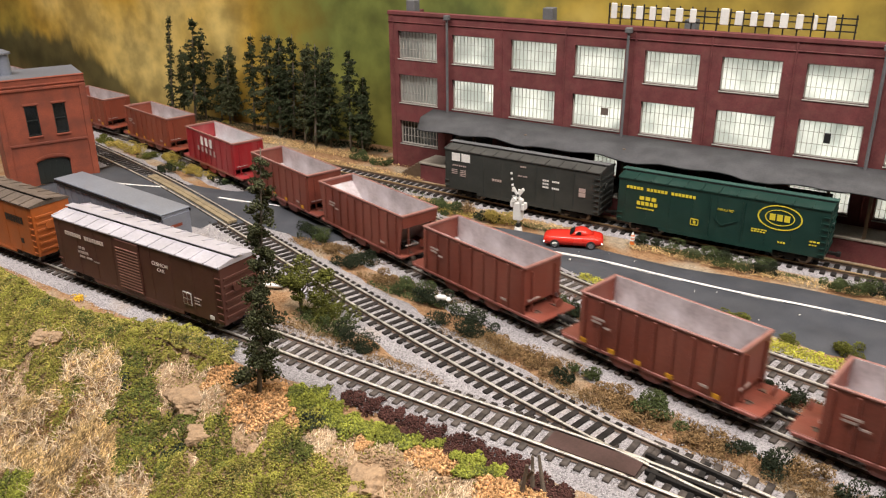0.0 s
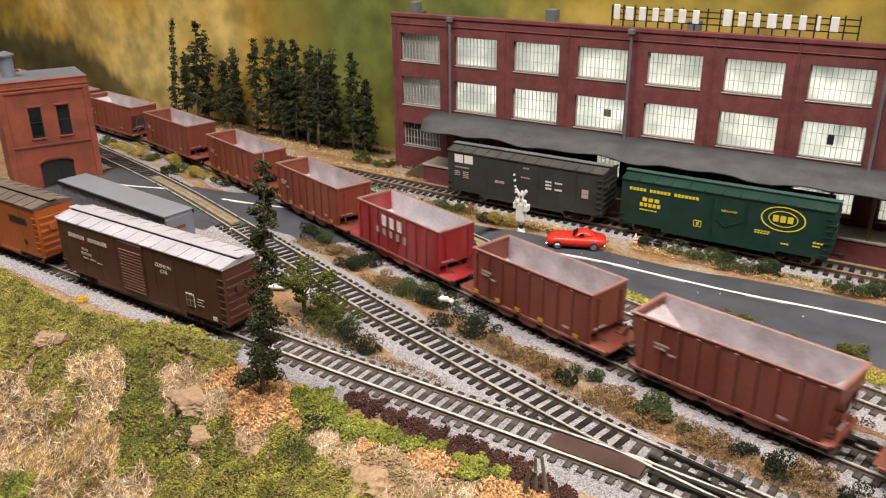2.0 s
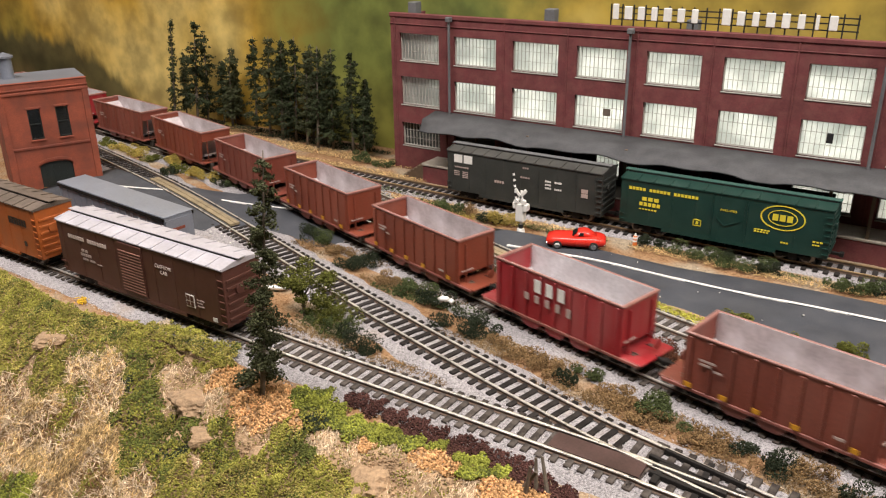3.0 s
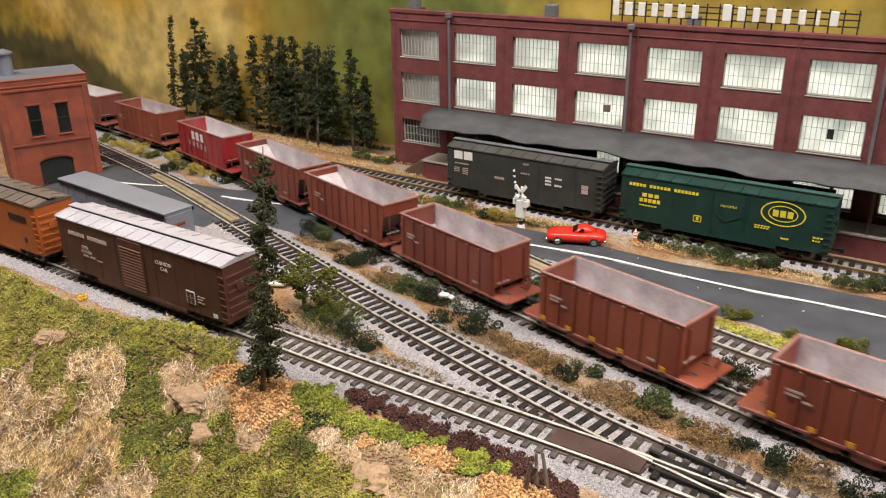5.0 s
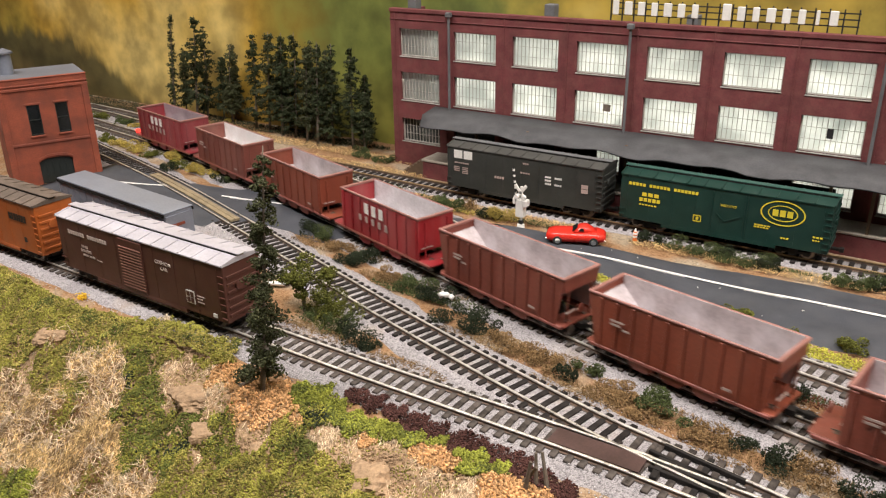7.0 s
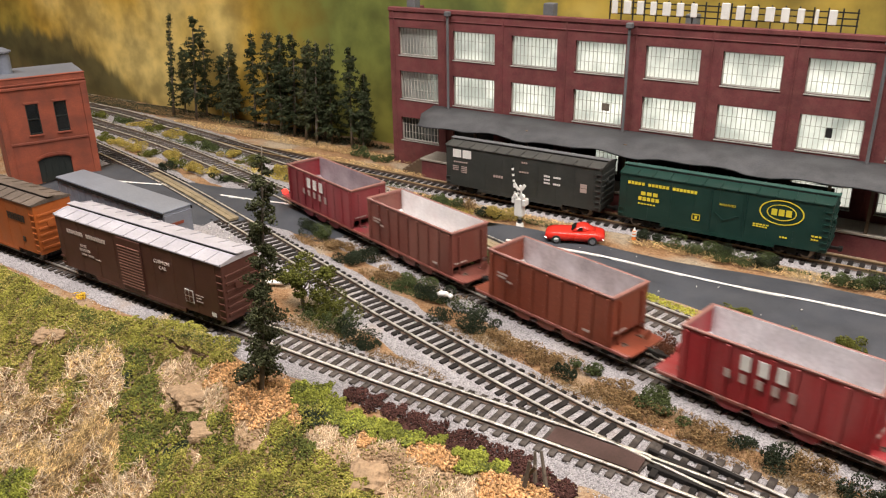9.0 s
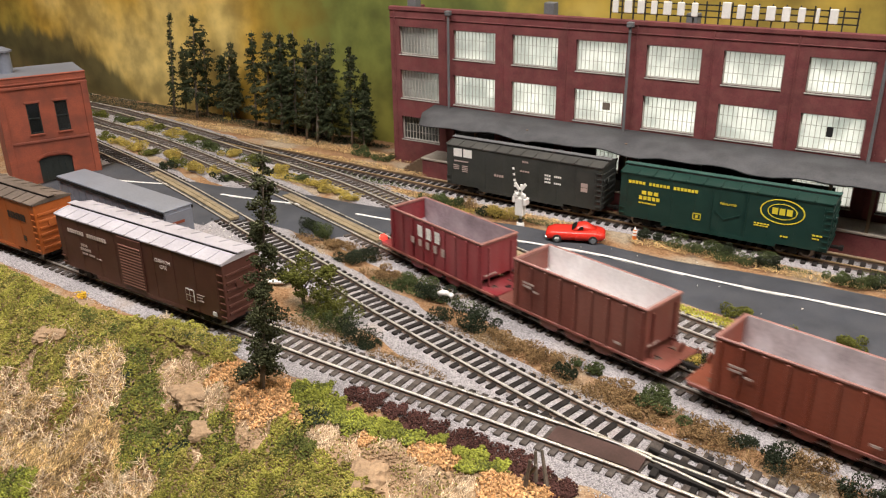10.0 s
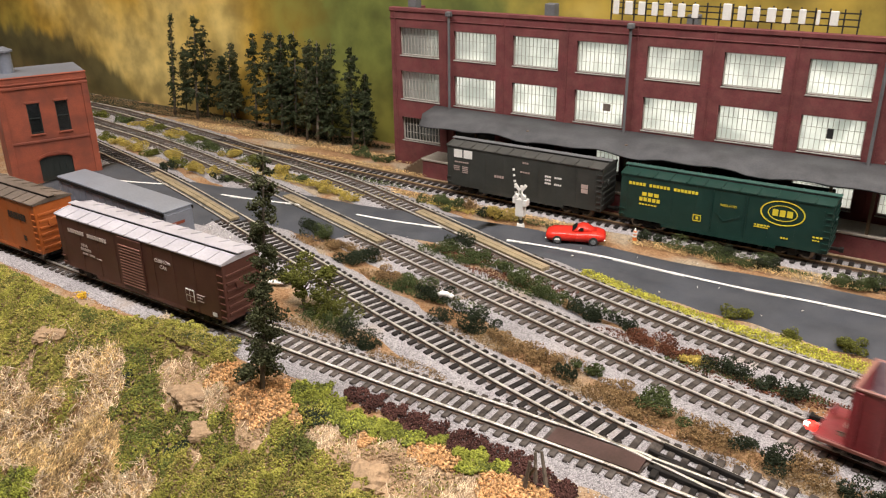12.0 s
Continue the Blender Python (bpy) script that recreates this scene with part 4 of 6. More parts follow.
STOCK = [  # from the rear
    ("weathered maroon hopper car with a red rear marker lamp", "hopper_maroon", "straight", "large", False, True, "inside_maroon"),
    ("brown open hopper car with a pale dusty inside", "hopper_dark", "straight", "faded", False, False, "inside_pale"),
    ("rust brown open hopper car with ribbed sides", "hopper_rust", "straight", "faded", False, False),
    ("crimson open hopper car with large white bars", "hopper_red", "straight", "large", False, False, "inside_grey"),
    ("oxide brown hopper car with overhanging sloped ends", "hopper", "slope", "faded", False, False),
    ("oxide brown hopper car with overhanging sloped ends", "hopper_rust", "slope", "faded", False, False),
    ("oxide brown open hopper car with ribbed sides", "hopper", "straight", "faded", False, False),
    ("oxide brown open hopper car with amber reflectors", "hopper_rust", "straight", "faded", True, False),
    ("brown open hopper car with small yellow reflectors", "hopper_rust", "straight", "faded", True, False),
    ("crimson open hopper car with large white bars", "hopper_red", "straight", "large", False, False, "inside_grey"),
    ("brown open hopper car with yellow sill reflectors", "hopper", "straight", "faded", True, False),
    ("oxide brown hopper car with overhanging sloped ends", "hopper", "slope", "faded", False, False),
    ("brown open hopper car with ribbed sides", "hopper", "straight", "faded", False, False),
    ("brown open hopper car with yellow sill reflectors", "hopper", "straight", "faded", True, False),
    ("brown open hopper car with ribbed sides", "hopper", "straight", "faded", False, False),
]
SLACK = {0: 0.008, 3: 0.004, 5: -0.005, 6: -0.008, 7: -0.006, 11: -0.004, 12: -0.006}
TRAIN = []
MAIN_S = np.r_[0, np.cumsum(np.hypot(*np.diff(MAIN, axis=0).T))]


def on_main(s):
    return np.array([np.interp(s, MAIN_S, MAIN[:, 0]), np.interp(s, MAIN_S, MAIN[:, 1])])


def pull(x):
    """How far the couplings are drawn out along the far bend."""
    return float(np.interp(x, (-0.95, -0.80, -0.70, -0.62, -0.53, -0.44, -0.36, -0.28, -0.08, 0.0), (0.0, 0.006, 0.011, 0.014, 0.014, 0.009, 0.003, 0.0, 0.0, 0.003)))


S_ZERO = float(np.interp(-0.4, MAIN[:, 0], MAIN_S)) - 0.9215


def train():
    for row in STOCK:
        TRAIN.append(hopper_car(row[0], M[row[1]], *row[2:]))


def motions():
    for i, car in enumerate(TRAIN):
        rows = []
        for k in range(49):
            t = k * 0.25
            s = S_ZERO - 0.5745 + GAP * i + SLACK.get(i, 0.0) + SPEED * t + 0.0045 * max(0.0, t - 10.2) ** 2
            s += pull(on_main(s)[0])
            a, b = on_main(s - 0.0435), on_main(s + 0.0435)
            mid = (a + b) / 2
            rows.append((t, pose(mid[0], mid[1], 0, 0, 0, math.degrees(math.atan2(b[1] - a[1], b[0] - a[0])))))
        walk(car, rows)
    # the wheels roll under the cars, a row for each thirtieth of a second
    for axle in AXLES:
        p = axle.location.copy()
        walk(axle, [(k / 30, pose(*p, 0, math.degrees((SPEED * k / 30 + 0.0045 * max(0.0, k / 30 - 10.2) ** 2) / 0.0050) % 360, 0)) for k in range(361)])


def boxcar(label, m, length, paint, roof_paint, walkway, door=None, top=0.0525, louvre=None):
    """A closed boxcar, standing along x; the near side is -y."""
    c = thing("boxcar", label, "boxcar", m)
    W, SILL, L = 0.0155, 0.0125, length / 2
    body = part("body", Geo().box(-L, L, -W, W, SILL, top - 0.003, c=0.0005), paint, c)
    g = Geo()
    ridge = [(-W - 0.0006, top - 0.003), (-W - 0.0006, top - 0.0022), (-0.004, top), (0.004, top), (W + 0.0006, top - 0.0022), (W + 0.0006, top - 0.003)]
    g.loft([[(x, y, z) for y, z in ridge] for x in (-L - 0.0006, L + 0.0006)])
    r = part("roof", g, roof_paint, c)
    n = int(length / 0.0125)
    for i in range(n + 1):
        x = -L + i * length / n
        for s in (-1, 1):
            part("roof_rib", Geo().loft([[(x + d, s * 0.004, top - 0.0001), (x + d, s * 0.004, top + 0.0006), (x + d, s * (W + 0.0005), top - 0.0015), (x + d, s * (W + 0.0005), top - 0.0022)] for d in (-0.0005, 0.0005)]), roof_paint, r)
    part("running_board", Geo().box(-L - 0.002, L + 0.002, -0.0032, 0.0032, top + 0.0014, top + 0.0019), walkway, r)
    # black strip that draws in the shadow gap below the board
    part("board_shadow", Geo().box(-L + 0.001, L - 0.001, -0.0030, 0.0030, top - 0.0001, top + 0.0013), M["truck"], r, "black strip drawn as the shadow gap under the running board")
    # ladders on the near side and the end
    for s in (-1, 1):
        for k in range(7 if s > 0 else 2):
            z = SILL + 0.003 + k * 0.0048
            part("ladder_rung", Geo().box(s * (L - 0.0022) - 0.0022, s * (L - 0.0022) + 0.0022, -W - 0.0010, -W - 0.0002, z, z + 0.0007), paint, body)
        for k in range(6):
            z = SILL + 0.004 + k * 0.0052
            part("end_rib", Geo().box(min(s * L, s * (L + 0.0009)), max(s * L, s * (L + 0.0009)), -W + 0.002, W - 0.002, z, z + 0.0022, c=0.0003), paint, body)
        part("brake_wheel", Geo().tube((s * (L + 0.001), -0.004, 0.036), (s * (L + 0.002), -0.004, 0.036), 0.003, n=12), paint, body)
        coupler(c, s * L)
        truck_parts(c, s * (L - 0.024))
    for x in np.linspace(-L + 0.006, L - 0.006, 9):
        part("side_seam", Geo().box(x - 0.0002, x + 0.0002, -W - 0.0002, -W + 0.0002, SILL + 0.0005, top - 0.0035), paint, body)
    part("side_sill", Geo().box(-L * 0.55, L * 0.55, -W - 0.0003, -W + 0.001, SILL - 0.0022, SILL + 0.0005), paint, body)
    part("underframe", Geo().box(-L + 0.004, L - 0.004, -0.006, 0.006, 0.0085, 0.0126), M["truck"], c)
    if door:
        x0, x1 = door
        d = part("door", Geo().box(x0, x1, -W - 0.0009, -W, SILL + 0.0010, top - 0.0042, c=0.0003), paint, c, "sliding side door")
        for k in range(14):
            z = SILL + 0.0030 + k * 0.0022
            part("door_rib", Geo().box(x0 + 0.0008, x1 - 0.0008, -W - 0.0015, -W - 0.0008, z, z + 0.0006), louvre or paint, d)
    return c


def standing_cars():
    g = boxcar("brown boxcar with a silver roof and louvred door", pose(-0.4480, 0.3250, 0, 0, 0, -1.1), 0.173, M["brown_car"], M["silver_roof"], M["silver_roof"], door=(-0.0155, 0.0090), top=0.0545, louvre=M["lit_brown"])
    bars(g, word(-0.0735, -0.0545, 0.0412, 0.0440, 7) + word(-0.0510, -0.0290, 0.0412, 0.0440, 8), -0.0157, M["pale_white"])
    bars(g, word(-0.060, -0.052, 0.0330, 0.0350, 2) + word(-0.0615, -0.049, 0.0298, 0.0318, 5) + [(-0.060, -0.054, 0.0268, 0.0282), (-0.052, -0.046, 0.0268, 0.0282), (-0.044, -0.038, 0.0262, 0.0268)], -0.0157, M["faded_white"])
    bars(g, [(0.0495, 0.0575, 0.0190, 0.0280)], -0.0157, M["white"], "placard")
    bars(g, [(0.0502, 0.0531, 0.0197, 0.0231), (0.0539, 0.0568, 0.0197, 0.0231), (0.0502, 0.0531, 0.0239, 0.0273), (0.0539, 0.0568, 0.0239, 0.0273)], -0.0160, M["brown_car"], "placard_square")
    bars(g, [(0.060, 0.067, 0.0255, 0.0262), (0.060, 0.065, 0.0235, 0.0242), (0.060, 0.066, 0.0212, 0.0220)], -0.0157, M["faded_white"])
    bars(g, [(0.0735, 0.0775, 0.0145, 0.0172)], -0.0157, M["white"], "placard")
    writing(g, "CUSHION", 0.0215, 0.0400, 0.0036, M["pale_white"])
    writing(g, "CAR", 0.0262, 0.0360, 0.0036, M["pale_white"])
    o = boxcar("orange boxcar with a weathered brown roof", pose(-0.6350, 0.3298, 0, 0, 0, -1.5), 0.142, M["orange_car"], M["brown_roof"], M["brown_roof"], door=(-0.012, 0.012), top=0.0545)
    bars(o, word(0.034, 0.058, 0.0365, 0.0420, 7), -0.0157, M["sign_black"])
    bars(o, [(0.050, 0.0535, 0.0205, 0.0245)], -0.0157, M["sign_black"])
    k = boxcar("charcoal boxcar with white bars beside the factory", pose(-0.3187, 0.631, 0), 0.153, M["black_car"], M["black_roof"], M["grey_roof"], top=0.0525)
    bars(k, [(-0.0688, -0.0600, 0.0400, 0.0475), (-0.0585, -0.0495, 0.0400, 0.0475)], -0.0157, M["white"], "emblem")
    bars(k, word(-0.068, -0.053, 0.0352, 0.0364, 7) + [(-0.069, -0.063, z, z + 0.0008) for z in (0.0312, 0.0295, 0.0278)] + [(-0.060, -0.054, z, z + 0.0008) for z in (0.0312, 0.0295, 0.0278, 0.0261)], -0.0157, M["faded_white"])
    bars(k, word(-0.026, -0.016, 0.0270, 0.0292, 4) + word(0.002, 0.008, 0.0440, 0.0455, 3) + word(0.0, 0.0095, 0.0355, 0.0368, 4), -0.0157, M["faded_white"])
    bars(k, word(0.024, 0.030, 0.0352, 0.0368, 3) + word(0.033, 0.040, 0.0352, 0.0368, 4) + word(0.024, 0.030, 0.0322, 0.0338, 3) + word(0.024, 0.030, 0.0292, 0.0308, 4) + word(0.033, 0.040, 0.0292, 0.0308, 4), -0.0157, M["white"])
    bars(k, [(0.058, 0.0640, 0.0270, 0.0305), (0.058, 0.0640, 0.0310, 0.0345)], -0.0157, M["faded_white"], "placard")
    v = boxcar("dark green boxcar with yellow bars and oval emblem", pose(-0.1455, 0.631, 0), 0.161, M["green_car"], M["green_car"], M["green_walk"], top=0.0525)
    bars(v, word(-0.0735, -0.0590, 0.0420, 0.0444, 5) + word(-0.0565, -0.0390, 0.0420, 0.0444, 6) + word(-0.0365, -0.0165, 0.0420, 0.0444, 7), -0.0157, M["yellow"])
    bars(v, word(-0.062, -0.047, 0.0340, 0.0370, 3) + word(-0.064, -0.046, 0.0295, 0.0325, 5) + word(-0.064, -0.049, 0.0262, 0.0272, 6), -0.0157, M["yellow"])
    for a, b in (((-0.0020, 0.0300), (0.0045, 0.0245)), ((0.0045, 0.0245), (0.0160, 0.0300))):
        d = math.degrees(math.atan2(b[1] - a[1], b[0] - a[0]))
        part("door_brace", Geo().box(0, math.hypot(b[0] - a[0], b[1] - a[1]), -0.0006, 0, -0.0004, 0.0004, pose(a[0], -0.0155, a[1], 0, -d, 0)), M["green_car"], v)
    for x in (-0.0055, 0.0205):
        part("door_edge", Geo().box(x - 0.0003, x + 0.0003, -0.0161, -0.0155, 0.0135, 0.0480), M["green_car"], v)
    writing(v, "INSULATED", 0.0005, 0.0365, 0.0024, M["yellow"])
    bars(v, [(-0.0195, -0.0130, 0.0205, 0.0212), (-0.0195, -0.0130, 0.0252, 0.0259), (-0.0195, -0.0189, 0.0205, 0.0259), (-0.0136, -0.0130, 0.0205, 0.0259), (-0.0172, -0.0152, 0.0220, 0.0244)], -0.0157, M["yellow"], "placard")
    bars(v, word(0.027, 0.039, 0.0262, 0.0272, 5) + word(0.027, 0.038, 0.0245, 0.0255, 5) + word(0.047, 0.053, 0.0190, 0.0202, 3) + word(0.069, 0.0765, 0.0240, 0.0252, 3) + word(0.069, 0.0745, 0.0215, 0.0225, 3), -0.0157, M["yellow"])
    for r0, r1, s in ((0.0160, 0.0150, 0.60), (0.0106, 0.0099, 0.58)):
        g = Geo()
        n = 40
        cx, cz = 0.0462, 0.0385
        ring = lambda r, y: [(cx + r * math.cos(2 * math.pi * i / n), y, cz + r * s * math.sin(2 * math.pi * i / n)) for i in range(n)]
        g.loft([ring(r0, -0.0155), ring(r0, -0.0159), ring(r1, -0.0159), ring(r1, -0.0155)], caps=False)
        part("oval_ring", g, M["yellow"], v)
    bars(v, [(0.0390, 0.0430, 0.0360, 0.0410), (0.0442, 0.0482, 0.0360, 0.0410), (0.0494, 0.0534, 0.0360, 0.0410)], -0.0157, M["yellow"], "emblem")


def writing(parent, text, x, z, size, m, y=-0.0158):
    cu = bpy.data.curves.new("lettering", "FONT")
    cu.body, cu.size, cu.extrude = text, size, 0.00012
    tmp = bpy.data.objects.new("lettering", cu)
    scene.collection.objects.link(tmp)
    me = bpy.data.meshes.new_from_object(tmp)
    bpy.data.objects.remove(tmp)
    me.materials.clear()
    me.materials.append(m)
    ob = new("lettering", me)
    ob.parent = parent
    ob.matrix_local = pose(x, y, z, 90, 0, 0)
    return ob


# ---------------------------------------------------------------- factory
FY = 0.6873
BAY = 0.0648


def factory():
    f = thing("factory_building", "dark red brick factory with rows of lit windows", "building")
    x0, x1, h = -0.508, 0.136, 0.1565
    rows = ((0.1135, 0.1410), (0.0685, 0.0975), (0.0250, 0.0495))
    lefts = [-0.497] + [-0.4325 + BAY * k for k in range(8)]
    WW = 0.0470
    t = 0.006
    xs = [x0] + [q for a in lefts for q in (a, a + WW)] + [x1]
    zs = [-0.003] + [q for r in reversed(rows) for q in r] + [h]
    wall = grid_wall("wall", xs, zs, [(a, a + WW, *r) for a in lefts for r in rows], FY, FY + t, M["brick_red"], f)
    part("side_wall", Geo().box(x0, x0 + t, FY + t, FY + 0.055, 0, h), M["brick_red"], f)
    part("roof", Geo().box(x0 + t, x1, FY + t, FY + 0.055, 0.150, 0.152), M["grey_roof"], f, "flat grey roof")
    for k, (z0, z1, y) in enumerate(((0.1565, 0.1602, 0.0009), (0.1492, 0.1504, 0.0007))):
        part("cornice" if k == 0 else "band", Geo().box(x0 - y, x1, FY - y, FY + (0.006 if k == 0 else 0.0), z0, z1, c=0.0004), M["brick_red"], wall)
    for i, a in enumerate([x0 + 0.0055] + [q - 0.009 for q in lefts[1:]]):
        part("pilaster", Geo().box(a - 0.0007, a + 0.0007, FY - 0.0007, FY, -0.003, 0.1560, c=0.0002), M["brick_red"], wall)
    for bay, a in enumerate(lefts):
        for r, (z0, z1) in enumerate(rows):
            if r == 2 and bay not in (0, 3, 6, 7):
                d = part("dock_door", Geo().box(a, a + WW, FY + 0.0030, FY + 0.0046, z0 - 0.0, z1), M["dark_frame"], f, "dark closed dock door")
                for k in range(1, 6):
                    z = z0 + (z1 - z0) * k / 6
                    part("door_slat", Geo().box(a, a + WW, FY + 0.0024, FY + 0.0030, z - 0.0003, z + 0.0003), M["dark_frame"], d)
                continue
            dim = r == 2 and bay == 0
            w = part("window", Geo().box(a, a + WW, FY + 0.0042, FY + 0.0050, z0, z1), M["pane_dim"] if dim else M["pane"], f, "dark unlit panes" if dim else "pale frosted panes")
            fr = Geo()
            for q in ((a, a + WW, z0, z0 + 0.001), (a, a + WW, z1 - 0.001, z1), (a, a + 0.001, z0, z1), (a + WW - 0.001, a + WW, z0, z1)):
                fr.box(q[0], q[1], FY + 0.0026, FY + 0.0044, q[2], q[3])
            part("frame", fr, M["mullion"], w)
            n = 12
            for k in range(1, n):
                x = a + WW * k / n
                part("mullion", Geo().box(x - 0.0002, x + 0.0002, FY + 0.0034, FY + 0.0043, z0, z1), M["mullion"], w)
            for k in range(1, 3):
                z = z0 + (z1 - z0) * k / 3
                part("glazing_bar", Geo().box(a, a + WW, FY + 0.0036, FY + 0.0043, z - 0.00012, z + 0.00012), M["mullion"], w)
            part("sill", Geo().box(a - 0.0004, a + WW + 0.0004, FY - 0.0006, FY + 0.0026, z0 - 0.0010, z0, c=0.0002), M["mullion"], w)
    for x in (-0.4352, -0.2522, -0.0550):
        p = Geo().tube((x, FY - 0.0045, 0.062), (x, FY - 0.0045, 0.156), 0.0013, n=8)
        p.box(x - 0.0028, x + 0.0028, FY - 0.0070, FY - 0.0020, 0.155, 0.1595, c=0.0005)
        part("drain_pipe", p, M["grey_roof"], f, "grey rain pipe with a hopper head")
    # loading dock
    part("dock", Geo().box(-0.452, x1, FY - 0.0300, FY, -0.004, 0.0160, c=0.0006), M["brick_red"], f, "brick loading dock")
    part("dock_floor", Geo().box(-0.453, x1, FY - 0.0308, FY - 0.0002, 0.0162, 0.0182, c=0.0004), M["concrete"], f, "concrete dock edge")
    # sagging awning
    n, d = 60, 0.047
    a0, a1 = -0.455, x1
    rows_ = []
    for i in range(n + 1):
        x = a0 + (a1 - a0) * i / n
        q = x + 0.012 * (1 - i / n)
        sag = 0.0012 * math.sin(x * 62) + 0.0010 * math.sin(x * 117 + 1) + 0.0006 * noise.noise(Vector((x * 90, 0, 0)))
        rows_.append([(x, FY - 0.0002, 0.0660), (x, FY - d * 0.5, 0.0628 + sag * 0.5), (q, FY - d, 0.0580 + sag), (q, FY - d, 0.0566 + sag), (x, FY - d * 0.5, 0.0612 + sag * 0.5), (x, FY - 0.0002, 0.0644)])
    part("awning", Geo().loft(rows_), M["canopy"], f, "sagging dark grey dock canopy", smooth=True)
    # stairs at the dock end
    for k in range(6):
        part("stair_step", Geo().box(-0.4530 - 0.0042 * (k + 1), -0.4530 - 0.0042 * k, FY - 0.026, FY - 0.012, -0.002, 0.0165 - 0.0028 * k), M["fascia"], f)
    # odd panes and a half-closed bay
    part("vent_pane", Geo().box(-0.2760, -0.2690, FY + 0.0030, FY + 0.0041, 0.0805, 0.0870, c=0.0003), M["brown_roof"], f, "small brown vent in a window")
    part("vent_pane", Geo().box(-0.0885, -0.0838, FY + 0.0030, FY + 0.0041, 0.0800, 0.0880, c=0.0003), M["sign_black"], f, "small black vent in a window")
    part("dock_door", Geo().box(lefts[6], lefts[6] + 0.034, FY + 0.0012, FY + 0.0024, 0.0250, 0.0405), M["dark_frame"], f, "dark half-closed dock door")
    part("dock_door", Geo().box(lefts[3], lefts[3] + 0.024, FY + 0.0012, FY + 0.0024, 0.0250, 0.0490), M["dark_frame"], f, "dark half-closed dock door")
    for x in (-0.39, -0.335, -0.24, -0.175, -0.075, -0.045, 0.02):
        part("canopy_post", Geo().box(x - 0.0012, x + 0.0012, FY - 0.0290, FY - 0.0266, 0.0182, 0.0612), M["fascia"], f)
    # inside light and closing walls
    part("inner_light", Geo().box(-0.446, x1 - 0.002, FY + 0.030, FY + 0.031, 0.01, 0.148), glow("warm_white_lamps", (0.98, 1.0, 0.93), 1.3), f, "lit interior")
    for z in (0.0690, 0.1140):
        part("strip_light", Geo().box(-0.444, x1 - 0.004, FY + 0.0165, FY + 0.0185, z, z + 0.0022), glow("white_strip_light", (0.98, 1.0, 0.95), 4.2), f, "white strip light inside the factory")
    part("rear_wall", Geo().box(x0 + t, x1, FY + 0.0645, FY + 0.0550, 0, 0.150), M["brick_red"], f)
    for x in (-0.488, -0.336):
        part("roof_vent", Geo().box(x - 0.005, x + 0.005, FY + 0.010, FY + 0.020, 0.152, 0.170, c=0.0006), M["grey_roof"], f)
    part("roof_house", Geo().box(-0.213, -0.203, FY + 0.02, FY + 0.03, 0.152, 0.166, c=0.0006), M["grey_roof"], f)
    # sign
    s = thing("roof_sign", "large white roof letters on a black iron frame", "sign")
    y = FY + 0.004
    sx0, sx1 = -0.2745, -0.0800
    word_x = [sx0 + k * 0.01135 for k in range(7)] + [sx0 + 0.0935 + k * 0.01135 for k in range(8)]
    for k in range(20):
        x = sx0 + (sx1 - sx0) * k / 19
        part("post", Geo().box(x - 0.0005, x + 0.0005, y + 0.0004, y + 0.0014, 0.152, 0.178), M["sign_black"], s)
    for z in (0.1650, 0.1700, 0.1745):
        part("rail", Geo().box(sx0 - 0.001, sx1 + 0.001, y + 0.0014, y + 0.0022, z, z + 0.0010), M["sign_black"], s)
    for k, x in enumerate(word_x):
        half = 0.0013 if k == 13 else (0.0026, 0.0030, 0.0034)[(k * 2) % 3]
        z0, z1 = (0.1652, 0.1782) if k in (0, 7) else (0.1656, 0.1766)
        g = Geo().box(x + 0.0047 - half, x + 0.0047 + half, y - 0.0014, y + 0.0004, z0, z1, c=0.0005)
        part("letter_block", g, M["white"], s)


# ---------------------------------------------------------------- foam, leaves and other scatter
OCT = np.array([(1, 0, 0), (-1, 0, 0), (0, 1, 0), (0, -1, 0), (0, 0, 1), (0, 0, -1)], float)
OCT_F = np.array([(0, 2, 4), (2, 1, 4), (1, 3, 4), (3, 0, 4), (2, 0, 5), (1, 2, 5), (3, 1, 5), (0, 3, 5)])
RNG = np.random.default_rng(7)


def scatter_mesh(name, pts, sizes, material, stretch=(1, 1, 1), lie=None):
    """Many small uneven grains at pts, each turned at random, as one mesh."""
    pts = np.asarray(pts, float)
    n = len(pts)
    q = RNG.normal(size=(n, 4)) if lie is None else np.array([0.72, lie * 0.3, lie * 0.2, -0.68])[None] + RNG.normal(size=(n, 4)) * 0.28
    q /= np.linalg.norm(q, axis=1)[:, None]
    w, x, y, z = q.T
    rot = np.stack([1 - 2 * (y * y + z * z), 2 * (x * y - w * z), 2 * (x * z + w * y), 2 * (x * y + w * z), 1 - 2 * (x * x + z * z), 2 * (y * z - w * x),
                    2 * (x * z - w * y), 2 * (y * z + w * x), 1 - 2 * (x * x + y * y)], 1).reshape(n, 3, 3)
    base = OCT[None] * np.array(stretch) * RNG.uniform(0.6, 1.4, (n, 6, 1))
    v = np.einsum("nij,nkj->nki", rot, base) * np.asarray(sizes)[:, None, None] + pts[:, None]
    f = (OCT_F[None] + 6 * np.arange(n)[:, None, None]).reshape(-1, 3)
    me = bpy.data.meshes.new(name)
    me.vertices.add(n * 6)
    me.vertices.foreach_set("co", v.reshape(-1))
    me.loops.add(len(f) * 3)
    me.loops.foreach_set("vertex_index", f.reshape(-1))
    me.polygons.add(len(f))
    me.polygons.foreach_set("loop_start", np.arange(0, len(f) * 3, 3))
    me.polygons.foreach_set("loop_total", np.full(len(f), 3))
